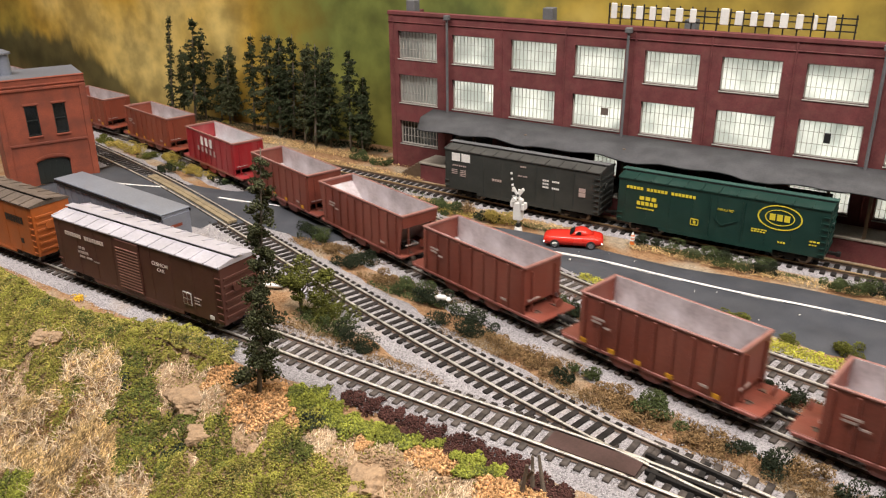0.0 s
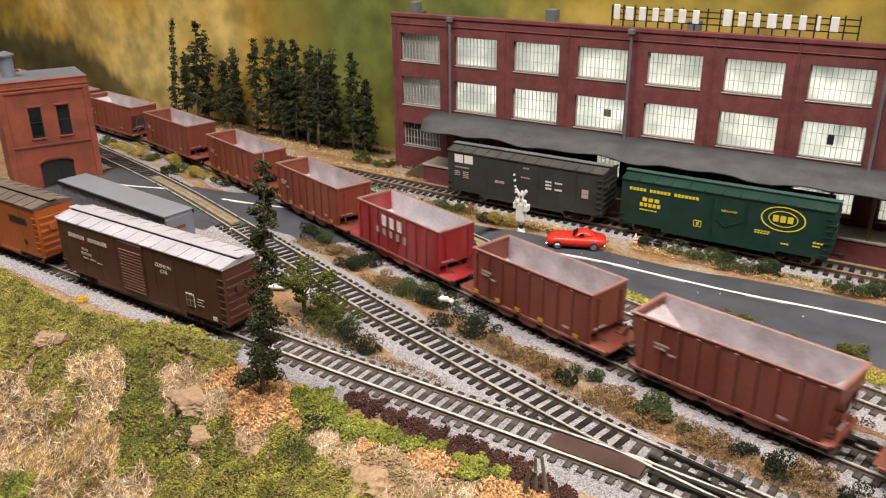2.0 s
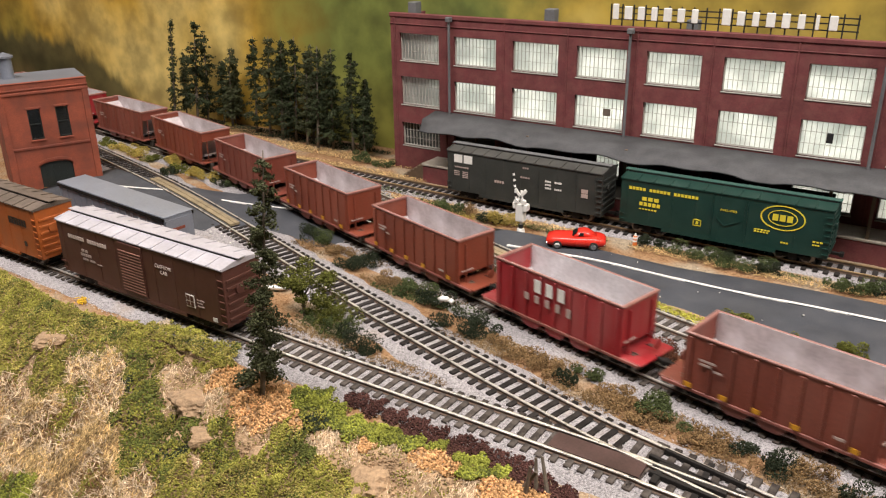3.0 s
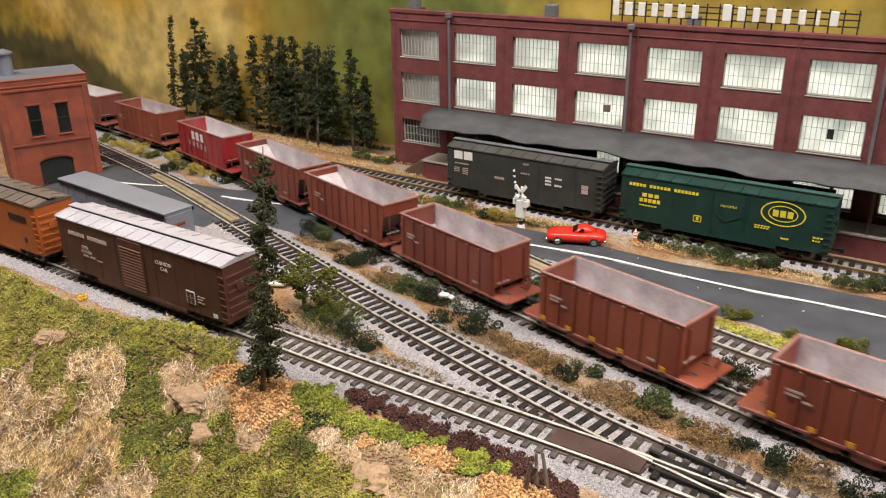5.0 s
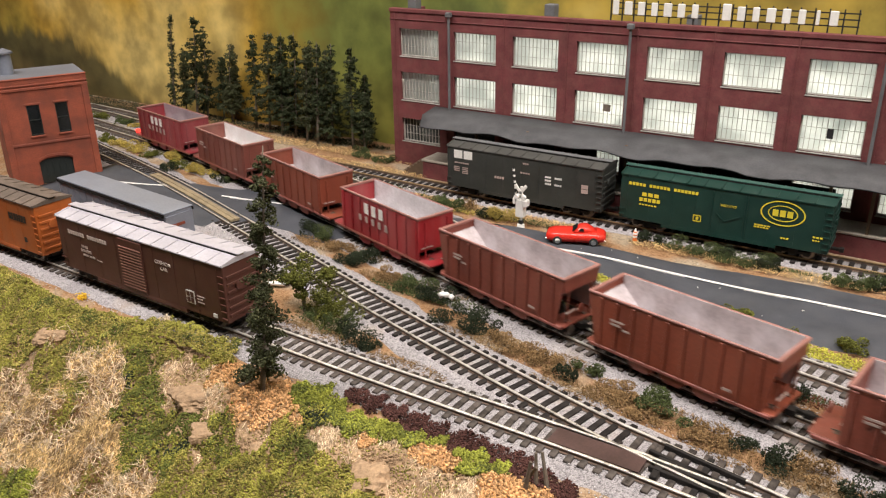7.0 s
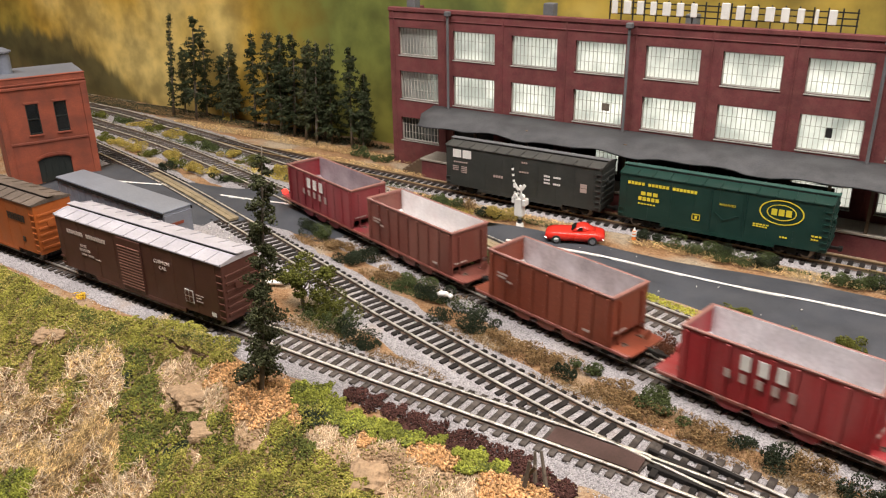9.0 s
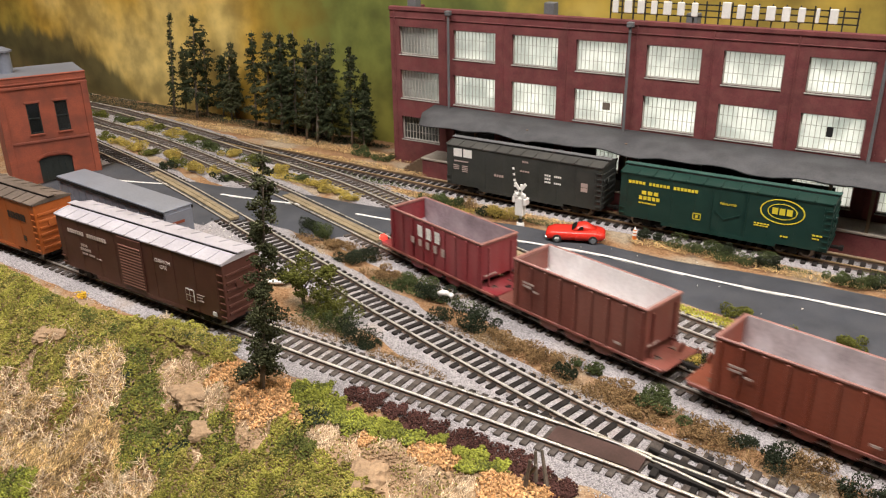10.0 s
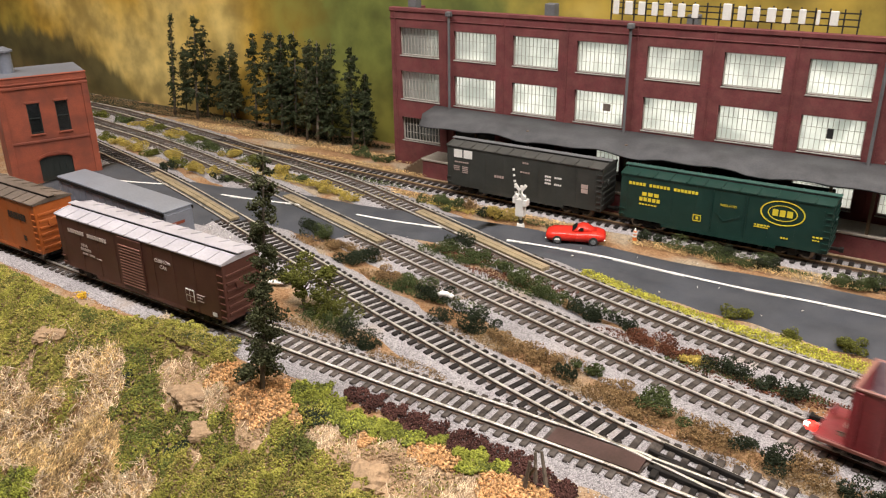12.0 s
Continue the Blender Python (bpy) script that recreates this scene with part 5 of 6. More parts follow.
    me.update(calc_edges=True)
    me.materials.append(material)
    return me


BUSH = {"dark": ("bush_dark", "dark green foam bush beside the track"), "green": ("bush_green", "green foam bush beside the track"),
        "yellow": ("bush_yellow", "straw yellow foam bush beside the track"), "olive": ("foliage", "olive green foam bush"),
        "dry": ("dry", "dry brown scrub beside the track"), "rust": ("rust", "rust brown scrub beside the track")}


def bush(x, y, r, h, kind):
    m, label = BUSH[kind]
    n = min(2000, int(350 + 11000000 * r * r))
    h *= 0.82
    r *= 1.18
    lobes = [(RNG.uniform(-1.0, 1.0) * r, RNG.uniform(-0.6, 0.6) * r, RNG.uniform(0.1, 0.6) * h, RNG.uniform(0.28, 0.55)) for _ in range(9)]
    pts = []
    for _ in range(n):
        a, b, c, k = lobes[RNG.integers(9)]
        d = RNG.normal(size=3)
        d /= np.linalg.norm(d)
        d *= RNG.uniform(0.5, 1.0) ** 0.5
        pts.append((x + a + d[0] * r * k, y + b + d[1] * r * k * 0.9, max(0.0003, c + d[2] * h * k * 0.85)))
    tagged(new("bush", scatter_mesh("bush", pts, RNG.uniform(0.00022, 0.00062, n), M[m])), label, "bush")


BUSHES = (
    [(-0.447, 0.478, 0.0097, 0.0148, "dark"), (-0.430, 0.476, 0.0095, 0.0146, "green"), (-0.380, 0.451, 0.0111, 0.0113, "dark"), (-0.367, 0.459, 0.0088, 0.0113, "dark"), (-0.401, 0.462, 0.0091, 0.0065, "dry"), (-0.332, 0.438, 0.0084, 0.0107, "dry"), (-0.307, 0.431, 0.0121, 0.0144, "green"), (-0.286, 0.424, 0.0118, 0.0141, "dark"), (-0.257, 0.407, 0.0131, 0.0153, "dark"), (-0.235, 0.403, 0.0091, 0.0131, "dark"), (-0.216, 0.399, 0.0072, 0.0095, "dry"), (-0.196, 0.392, 0.0105, 0.0093, "dry"), (-0.181, 0.386, 0.0085, 0.0105, "dry"), (-0.165, 0.378, 0.0058, 0.0136, "dark")],
    [(-0.156, 0.394, 0.0068, 0.0076, "green"), (-0.136, 0.378, 0.0115, 0.0080, "dry"), (-0.104, 0.378, 0.0121, 0.0120, "green"), (-0.112, 0.366, 0.0084, 0.0076, "dry"), (-0.078, 0.364, 0.0093, 0.0090, "dry"), (-0.052, 0.362, 0.0112, 0.0120, "dark"), (-0.030, 0.359, 0.0091, 0.0119, "dry"), (-0.005, 0.357, 0.0098, 0.0125, "dark")],
    [(-0.324, 0.520, 0.0103, 0.0140, "dark"), (-0.316, 0.498, 0.0155, 0.0099, "green"), (-0.296, 0.499, 0.0109, 0.0098, "green"), (-0.261, 0.489, 0.0105, 0.0120, "green"), (-0.238, 0.477, 0.0102, 0.0135, "green"), (-0.218, 0.468, 0.0099, 0.0132, "green"), (-0.198, 0.462, 0.0058, 0.0071, "dry"), (-0.186, 0.459, 0.0087, 0.0127, "dark"), (-0.172, 0.456, 0.0095, 0.0125, "dark"), (-0.157, 0.456, 0.0057, 0.0085, "dark")],
    [(-0.137, 0.445, 0.0110, 0.0062, "rust"), (-0.117, 0.437, 0.0089, 0.0060, "rust"), (-0.105, 0.433, 0.0071, 0.0079, "yellow"), (-0.093, 0.433, 0.0070, 0.0126, "dark"), (-0.081, 0.430, 0.0070, 0.0135, "dark"), (-0.065, 0.427, 0.0069, 0.0098, "dark"), (-0.051, 0.425, 0.0069, 0.0119, "dark"), (-0.099, 0.507, 0.0084, 0.0102, "olive"), (-0.062, 0.496, 0.0048, 0.0079, "olive"), (-0.032, 0.497, 0.0087, 0.0118, "olive")],
    [(-0.398, 0.594, 0.0105, 0.0118, "green"), (-0.377, 0.589, 0.0116, 0.0131, "green"), (-0.335, 0.588, 0.0075, 0.0101, "dark"), (-0.323, 0.590, 0.0099, 0.0162, "yellow"), (-0.357, 0.594, 0.0046, 0.0156, "dry"), (-0.156, 0.600, 0.0162, 0.0132, "green"), (-0.196, 0.606, 0.0080, 0.0116, "dark"), (-0.137, 0.605, 0.0074, 0.0133, "dark"), (-0.120, 0.600, 0.0160, 0.0112, "green"), (-0.102, 0.599, 0.0068, 0.0139, "dark"), (-0.054, 0.601, 0.0068, 0.0083, "green"), (-0.037, 0.601, 0.0135, 0.0129, "green"), (-0.022, 0.602, 0.0078, 0.0115, "dark")],
    [(-0.959, 0.653, 0.0123, 0.0117, "olive"), (-0.918, 0.649, 0.0119, 0.0114, "green"), (-0.879, 0.644, 0.0131, 0.0110, "yellow"), (-0.838, 0.641, 0.0112, 0.0107, "olive"), (-0.796, 0.634, 0.0123, 0.0118, "yellow"), (-0.762, 0.630, 0.0113, 0.0101, "olive"), (-0.722, 0.621, 0.0106, 0.0111, "green"), (-0.670, 0.609, 0.0110, 0.0119, "yellow"), (-0.637, 0.602, 0.0114, 0.0103, "olive"), (-0.585, 0.590, 0.0110, 0.0110, "yellow"), (-0.549, 0.580, 0.0106, 0.0094, "green"), (-0.519, 0.573, 0.0101, 0.0092, "yellow"), (-0.496, 0.568, 0.0100, 0.0090, "yellow"), (-0.472, 0.565, 0.0098, 0.0066, "yellow")],
    [(-0.860, 0.585, 0.0106, 0.0091, "olive"), (-0.823, 0.577, 0.0102, 0.0101, "yellow"), (-0.790, 0.574, 0.0118, 0.0128, "yellow"), (-0.756, 0.567, 0.0102, 0.0098, "olive"), (-0.725, 0.562, 0.0122, 0.0161, "yellow"), (-0.694, 0.556, 0.0098, 0.0117, "olive"), (-0.658, 0.546, 0.0113, 0.0151, "yellow"), (-0.640, 0.551, 0.0080, 0.0107, "yellow"), (-0.693, 0.539, 0.0085, 0.0103, "dark"), (-0.618, 0.541, 0.0097, 0.0109, "dark"), (-0.600, 0.540, 0.0088, 0.0096, "green"), (-0.552, 0.684, 0.0107, 0.0129, "green"), (-0.520, 0.681, 0.0093, 0.0088, "green"), (-0.800, 0.724, 0.0061, 0.0078, "yellow")],
    [(-0.341, 0.372, 0.0125, 0.0250, "olive"), (-0.322, 0.362, 0.0115, 0.0215, "olive"), (-0.312, 0.358, 0.0095, 0.0170, "green"), (-0.296, 0.353, 0.0140, 0.0185, "dark"), (-0.340, 0.362, 0.0085, 0.0128, "green"), (-0.393, 0.394, 0.0063, 0.0107, "dark")],
)


def bushes():
    for row in BUSHES:
        for b in row:
            bush(*b)


def conifer(x, y, h, width, needles, label, base=0.0, bare=0.16, dense=1.0, grain=(0.0008, 0.0019), taper=0.5):
    t = thing("pine_tree", label, "tree", pose(x, y, base, RNG.uniform(-1.5, 1.5), 2.5 - (x + 0.576) * 14.5 + RNG.uniform(-1, 1), 0))
    lean = RNG.uniform(-0.002, 0.002, 2)
    g = Geo()
    rings = []
    for k in range(7):
        f = k / 6
        r = 0.0016 * (h / 0.12) * (1 - 0.9 * f) + 0.00015
        cx, cy = lean[0] * math.sin(f * 3) - 0.0, lean[1] * math.sin(f * 2.5)
        rings.append([(cx + r * math.cos(2 * math.pi * i / 7), cy + r * math.sin(2 * math.pi * i / 7), -0.004 + f * (h + 0.003)) for i in range(7)])
    g.loft(rings)
    part("trunk", g, M["bark"], t, smooth=True)
    pts, sizes = [], []
    limbs = Geo()
    z = bare * h
    while z < h * 0.985:
        f = (z / h - bare) / (1 - bare)
        reach = width * (1 - f) ** taper * RNG.uniform(0.5, 1.1) * (0.65 + 0.7 * abs(noise.noise(Vector((x * 90, z * 55, y * 70))))) + 0.0014
        for _ in range(RNG.integers(4, 8)):
            if RNG.random() < 0.12:
                continue
            a = RNG.uniform(0, 2 * math.pi)
            l = reach * RNG.uniform(0.55, 1.15)
            droop = RNG.uniform(0.05, 0.35)
            if l > 0.006:
                limbs.tube((0, 0, z), (l * 0.9 * math.cos(a), l * 0.9 * math.sin(a), z - droop * l * 0.8), 0.0003, 0.0001, n=4, caps=False)
            for s in np.linspace(0.25, 1.0, max(2, int(l / 0.0012 * dense))):
                p = RNG.normal(size=3) * 0.0009
                pts.append((l * s * math.cos(a) + p[0], l * s * math.sin(a) + p[1], z - droop * l * s + p[2]))
                sizes.append(RNG.uniform(*grain) * (1.15 - 0.4 * s))
        z += h * RNG.uniform(0.018, 0.045)
    if limbs.v:
        tagged(part("branchwork", limbs, M["bark"], t), kind="stuff")
    part("crown", scatter_mesh("crown", pts, sizes, needles, (1.5, 0.8, 0.6)), None, t, "uneven drooping needle tufts")
    return t


def near_pine():
    """A ragged, full pine: clumps of needles up a straight trunk."""
    x, y, h = -0.308, 0.278, 0.146
    t = thing("pine_tree", "tall ragged dark pine rooted in orange wood chips", "tree", pose(x + 0.0025, y, ground_z(x, y), -3.2, 4.9, 0))
    g = Geo()
    g.loft([[((0.0014 * (1 - 0.92 * f) + 0.0002) * math.cos(2 * math.pi * i / 8) + 0.001 * math.sin(4 * f), (0.0014 * (1 - 0.92 * f) + 0.0002) * math.sin(2 * math.pi * i / 8), -0.006 + f * (h + 0.004)) for i in range(8)] for f in np.linspace(0, 1, 9)])
    part("trunk", g, M["bark"], t, smooth=True)
    limbs, pts, sizes = Geo(), [], []
    for k in range(64):
        f = 0.07 + 0.89 * (k + RNG.uniform(-0.4, 0.4)) / 64
        a = RNG.uniform(0, 2 * math.pi)
        reach = (0.0135 * (1 - f) ** 0.42) * RNG.uniform(0.55, 1.15) * (0.6 if 0.60 < f < 0.68 or 0.28 < f < 0.33 else 1.0)
        z = f * h
        tip = (reach * math.cos(a), reach * math.sin(a), z - 0.25 * reach)
        limbs.tube((0, 0, z), tip, 0.0004, 0.00012, n=4, caps=False)
        r = 0.0052 * (1 - f) ** 0.5 + 0.0012
        for _ in range(int(50 + 120 * (1 - f))):
            d = RNG.normal(size=3)
            d *= r * RNG.uniform(0.35, 1.0) / np.linalg.norm(d)
            s = RNG.uniform(0.45, 1.0)
            pts.append((tip[0] * s + d[0], tip[1] * s + d[1], z - 0.25 * reach * s + d[2] * 0.7))
            sizes.append(RNG.uniform(0.0004, 0.0010))
    tagged(part("branchwork", limbs, M["bark"], t), kind="stuff")
    part("crown", scatter_mesh("crown", pts, sizes, M["pine_grey"], (1.3, 0.8, 0.6)), None, t, "ragged clumps of grey-green needles")


def trees():
    rows = [(-0.885, 0.708, 0.136, 0.010), (-0.884, 0.727, 0.088, 0.010), (-0.841, 0.708, 0.136, 0.017), (-0.843, 0.727, 0.120, 0.015), (-0.791, 0.722, 0.102, 0.015), (-0.815, 0.730, 0.085, 0.014),
            (-0.743, 0.716, 0.121, 0.015), (-0.720, 0.716, 0.122, 0.018), (-0.695, 0.712, 0.123, 0.018), (-0.674, 0.712, 0.125, 0.018), (-0.644, 0.699, 0.111, 0.014), (-0.625, 0.696, 0.119, 0.015),
            (-0.611, 0.707, 0.116, 0.018), (-0.631, 0.719, 0.106, 0.018), (-0.576, 0.700, 0.115, 0.018), (-0.568, 0.712, 0.085, 0.016), (-0.794, 0.730, 0.079, 0.014), (-0.556, 0.697, 0.070, 0.012), (-0.706, 0.727, 0.112, 0.018), (-0.660, 0.728, 0.115, 0.018)]
    for k, (x, y, h, w) in enumerate(rows):
        conifer(x, y, h, w * (0.95 if k == 0 else 1.38), M["pine_grey"] if k % 3 == 1 else M["pine"], "dark green model pine before the painted backdrop", dense=2.3, bare=0.12 + 0.06 * (k % 3), grain=(0.0006, 0.0016))
    near_pine()
    # a small broad-leaved tree beside the siding
    t = thing("leafy_tree", "small olive green tree with a forked trunk", "tree", pose(-0.3520, 0.3665, 0))
    g = Geo().tube((0, 0, -0.001), (-0.001, 0, 0.013), 0.0014, 0.0011, n=8)
    for e in ((-0.008, 0.002, 0.026), (0.007, 0.003, 0.025), (0.001, -0.004, 0.028), (0.009, -0.002, 0.019)):
        g.tube((-0.001, 0, 0.0125), e, 0.0009, 0.0003, n=6)
    part("trunk", g, M["bark"], t)
    lobes = [(-0.008, 0.002, 0.027, 0.0075), (0.007, 0.003, 0.026, 0.0075), (0.001, -0.003, 0.031, 0.0080), (0.010, -0.002, 0.019, 0.0055), (-0.003, 0.004, 0.036, 0.006), (-0.012, 0, 0.022, 0.005)]
    lobes = [(a * 1.7 + 0.003, b * 1.6, c - 0.002, r * 1.15) for a, b, c, r in lobes] + [(RNG.uniform(-0.017, 0.020), RNG.uniform(-0.008, 0.008), RNG.uniform(0.014, 0.034), RNG.uniform(0.003, 0.006)) for _ in range(9)]
    pts = []
    for _ in range(2600):
        a, b, c, r = lobes[RNG.integers(len(lobes))]
        d = RNG.normal(size=3)
        d *= r * RNG.uniform(0.5, 1.0) / np.linalg.norm(d)
        pts.append((a + d[0], b + d[1], c + d[2] * 0.8))
    part("crown", scatter_mesh("crown", pts, RNG.uniform(0.0004, 0.0010, 2600), M["foliage"]), None, t, "clumped olive foliage with gaps")


def patch_points(x, y, ax, ay, n):
    """Points scattered over a ragged patch of the flat ground."""
    out = []
    while len(out) < n:
        a, b = RNG.uniform(-1.15, 1.15, 2)
        if a * a + b * b < 1 + 0.5 * noise.noise(Vector(((x + a * ax) * 50, (y + b * ay) * 50, 7))):
            px, py = x + a * ax, y + b * ay
            out.append((px, py, 0.0004 + RNG.uniform(-0.0002, 0.0012)))
    return out


COVER = {
    "turf": ((-0.531, 0.280, 0.0203), (-0.484, 0.280, 0.0170), (-0.446, 0.283, 0.0162), (-0.415, 0.291, 0.0157), (-0.393, 0.300, 0.0135), (-0.360, 0.298, 0.0110), (-0.534, 0.264, 0.0180), (-0.500, 0.254, 0.0171), (-0.467, 0.248, 0.0144), (-0.436, 0.242, 0.0087), (-0.312, 0.227, 0.0149), (-0.283, 0.234, 0.0159), (-0.263, 0.238, 0.0154), (-0.237, 0.245, 0.0119), (-0.220, 0.246, 0.0088), (-0.280, 0.244, 0.0095), (-0.275, 0.262, 0.0079), (-0.60, 0.280, 0.03)),
    "dark": ((-0.409, 0.270, 0.0084), (-0.389, 0.258, 0.0089), (-0.371, 0.248, 0.0116), (-0.388, 0.240, 0.0059), (-0.368, 0.238, 0.0126), (-0.346, 0.242, 0.0139), (-0.367, 0.232, 0.0108), (-0.317, 0.250, 0.0094), (-0.310, 0.247, 0.0093), (-0.269, 0.254, 0.0078), (-0.265, 0.278, 0.0076), (-0.300, 0.231, 0.0081), (-0.254, 0.256, 0.0068)),
    "lime": ((-0.276, 0.291, 0.0092), (-0.260, 0.286, 0.0080), (-0.242, 0.284, 0.0056), (-0.222, 0.283, 0.0046), (-0.207, 0.286, 0.0039), (-0.194, 0.291, 0.0042), (-0.171, 0.288, 0.0064), (-0.156, 0.287, 0.0057), (-0.432, 0.189, 0.0157), (-0.286, 0.290, 0.0050), (-0.239, 0.275, 0.0037)),
    "straw": ((-0.476, 0.262, 0.0092), (-0.449, 0.257, 0.0089), (-0.430, 0.258, 0.0110), (-0.414, 0.251, 0.0096), (-0.419, 0.266, 0.0047), (-0.462, 0.219, 0.0143), (-0.432, 0.229, 0.0157), (-0.441, 0.213, 0.0160), (-0.408, 0.219, 0.0152), (-0.381, 0.214, 0.0147), (-0.348, 0.213, 0.0104), (-0.412, 0.203, 0.0153), (-0.412, 0.238, 0.0107), (-0.490, 0.228, 0.0106), (-0.389, 0.228, 0.0092)),
    "rock": ((-0.485, 0.240, 0.0092), (-0.476, 0.231, 0.0075), (-0.375, 0.272, 0.0104), (-0.353, 0.269, 0.0089), (-0.364, 0.258, 0.0065), (-0.330, 0.266, 0.0076), (-0.328, 0.245, 0.0044), (-0.319, 0.236, 0.0044), (-0.288, 0.257, 0.0078), (-0.301, 0.256, 0.0049), (-0.236, 0.262, 0.0084), (-0.215, 0.262, 0.0088), (-0.253, 0.264, 0.0056), (-0.188, 0.264, 0.0069), (-0.165, 0.268, 0.0056), (-0.482, 0.279, 0.0042), (-0.436, 0.302, 0.0049), (-0.421, 0.305, 0.0048)),
    "chips": ((-0.303, 0.268, 0.0099), (-0.288, 0.267, 0.0091), (-0.321, 0.273, 0.0085), (-0.298, 0.287, 0.0067), (-0.333, 0.281, 0.0077), (-0.343, 0.277, 0.0056), (-0.274, 0.267, 0.0051), (-0.226, 0.273, 0.0034), (-0.192, 0.280, 0.0046), (-0.181, 0.279, 0.0033), (-0.150, 0.275, 0.0072), (-0.137, 0.278, 0.0069)),
    "heather": ((-0.254, 0.300, 0.0042), (-0.241, 0.299, 0.0045), (-0.227, 0.298, 0.0047), (-0.213, 0.297, 0.0046), (-0.200, 0.296, 0.0048), (-0.187, 0.295, 0.0051), (-0.176, 0.295, 0.0050), (-0.162, 0.294, 0.0052), (-0.150, 0.293, 0.0052), (-0.136, 0.291, 0.0051), (-0.123, 0.289, 0.0045)),
}


def slope_z(x, y):
    """The slope's surface, or the ballast's shoulder beyond its edge."""
    return max(ground_z(x, y), -0.0009 + 0.0019 * min(1.0, max(0.0, (y - 0.292) / 0.010)) if y > 0.288 else -1.0)


def hill_cover():
    """Turf, scrub, chips and bare plaster, each where its patches lie, with ragged borders between them."""
    kinds = list(COVER)
    n = 260000
    x, y = RNG.uniform(-0.62, -0.105, n), RNG.uniform(0.165, 0.309, n)
    rag = np.array([[noise.noise(Vector((a * 70, b * 70, 3.0))), noise.noise(Vector((a * 190, b * 190, 9.0)))] for a, b in zip(x, y)])
    wx, wy = x + 0.0040 * rag[:, 0] + 0.0020 * rag[:, 1], y + 0.0040 * rag[:, 1] - 0.0020 * rag[:, 0]
    score = np.stack([np.min([np.hypot(wx - a, wy - b) / r for a, b, r in COVER[k]], axis=0) for k in kinds])
    score += RNG.normal(size=score.shape) * 0.10
    best = np.argmin(score, axis=0)
    least = np.min(score, axis=0)
    top = np.array([edge_y(a) for a in x]) + np.where(x < -0.43, -0.001, 0.004)
    keep = (y < top) | ((least < 1.0) & (x > -0.43)) | ((best == kinds.index("heather")) & (least < 1.5))
    where = lambda k: np.nonzero(keep & (best == kinds.index(k)) & (least < 2.6))[0]
    lump = lambda i, s, f: s * max(0.0, noise.noise(Vector((x[i] * f, y[i] * f, 3.3))) + 0.25)

    def lay(name, idx, material, label, sizes, stretch, fluff, lie=None):
        pts = [(x[i], y[i], slope_z(x[i], y[i]) + lump(i, fluff, 150) + lump(i, fluff * 0.5, 420) + RNG.uniform(-0.0002, 0.0008)) for i in idx]
        tagged(new(name, scatter_mesh(name, pts, RNG.uniform(*sizes, len(pts)), M[material], stretch, lie)), label, "ground cover", kind="stuff")

    turf, dark, lime, straw, rock = (where(k) for k in ("turf", "dark", "lime", "straw", "rock"))
    tone = lambda idx, f: np.array([noise.noise(Vector((x[i] * f, y[i] * f, 12.0))) for i in idx]) + RNG.normal(size=len(idx)) * 0.22
    t = tone(turf, 55)
    lay("turf", turf[t > 0.02], "grass_green", "olive green foam turf on the slope", (0.0003, 0.0008), (1, 1, 1), 0.0034)
    lay("turf", turf[(t <= 0.02) & (t > -0.38)], "grass_gold", "golden olive foam turf on the slope", (0.0003, 0.0008), (1, 1, 1), 0.0030)
    lay("turf", turf[t <= -0.38], "grass_dark", "deep green foam turf among olive turf", (0.0003, 0.0008), (1, 1, 1), 0.0030)
    t = tone(dark, 60)
    lay("turf", dark[t > 0.05], "grass_dark", "deep green foam turf on the slope", (0.0003, 0.0008), (1, 1, 1), 0.0036)
    lay("turf", dark[(t <= 0.05) & (t > -0.45)], "grass_green", "olive tips on the deep green turf", (0.0003, 0.0008), (1, 1, 1), 0.0036)
    lay("turf", dark[t <= -0.45], "bush_dark", "blackish green tufts in the turf", (0.0004, 0.0010), (1, 1, 1), 0.0028)
    t = tone(lime, 60)
    lay("turf", lime[t > -0.2], "grass_turf_lime", "bright lime foam turf on the slope", (0.0004, 0.0010), (1, 1, 1), 0.0022)
    lay("turf", lime[t <= -0.2], "grass_dark", "green foam tufts in the lime turf", (0.0004, 0.0010), (1, 1, 1), 0.0022)
    t = tone(straw, 50)
    lay("straw_scrub", straw[t > 0.12][::2], "straw", "dry straw-coloured scrub on the rock", (0.0005, 0.0012), (4.8, 0.22, 0.22), 0.0022, 1.0)
    lay("straw_scrub", straw[(t <= 0.12) & (t > -0.22)][::3], "straw_pale", "bleached grass on the rock", (0.0005, 0.0014), (5.2, 0.22, 0.22), 0.0026)
    lay("dead_straw", straw[(t <= -0.22) & (t > -0.50)], "brown_straw", "brown dead straw on the rock slope", (0.0004, 0.0010), (4.5, 0.26, 0.26), 0.0014, 1.0)
    lay("turf", straw[t <= -0.50], "grass_green", "green foam crumbs among dry straw", (0.0004, 0.0009), (1, 1, 1), 0.0016)
    t = tone(rock, 70)
    lay("straw_scrub", rock[t > 0.22][::2], "straw_pale", "bleached grass strewn over bare plaster", (0.0003, 0.0009), (4.0, 0.24, 0.24), 0.0004, 1.0)
    lay("turf", rock[(t < -0.10) & (t > -0.17)], "grass_green", "green foam crumbs on bare plaster", (0.0003, 0.0007), (1, 1, 1), 0.0004)
    lay("plaster_crumbs", rock[t < -0.17][::3], "rock", "tan plaster crumbs on the bare rock", (0.0004, 0.0010), (1.2, 1, 0.7), 0.0)
    lay("wood_chips", where("chips")[::2], "chips", "orange wood chips round the pine", (0.0005, 0.0011), (1.6, 0.9, 0.3), 0.0008)
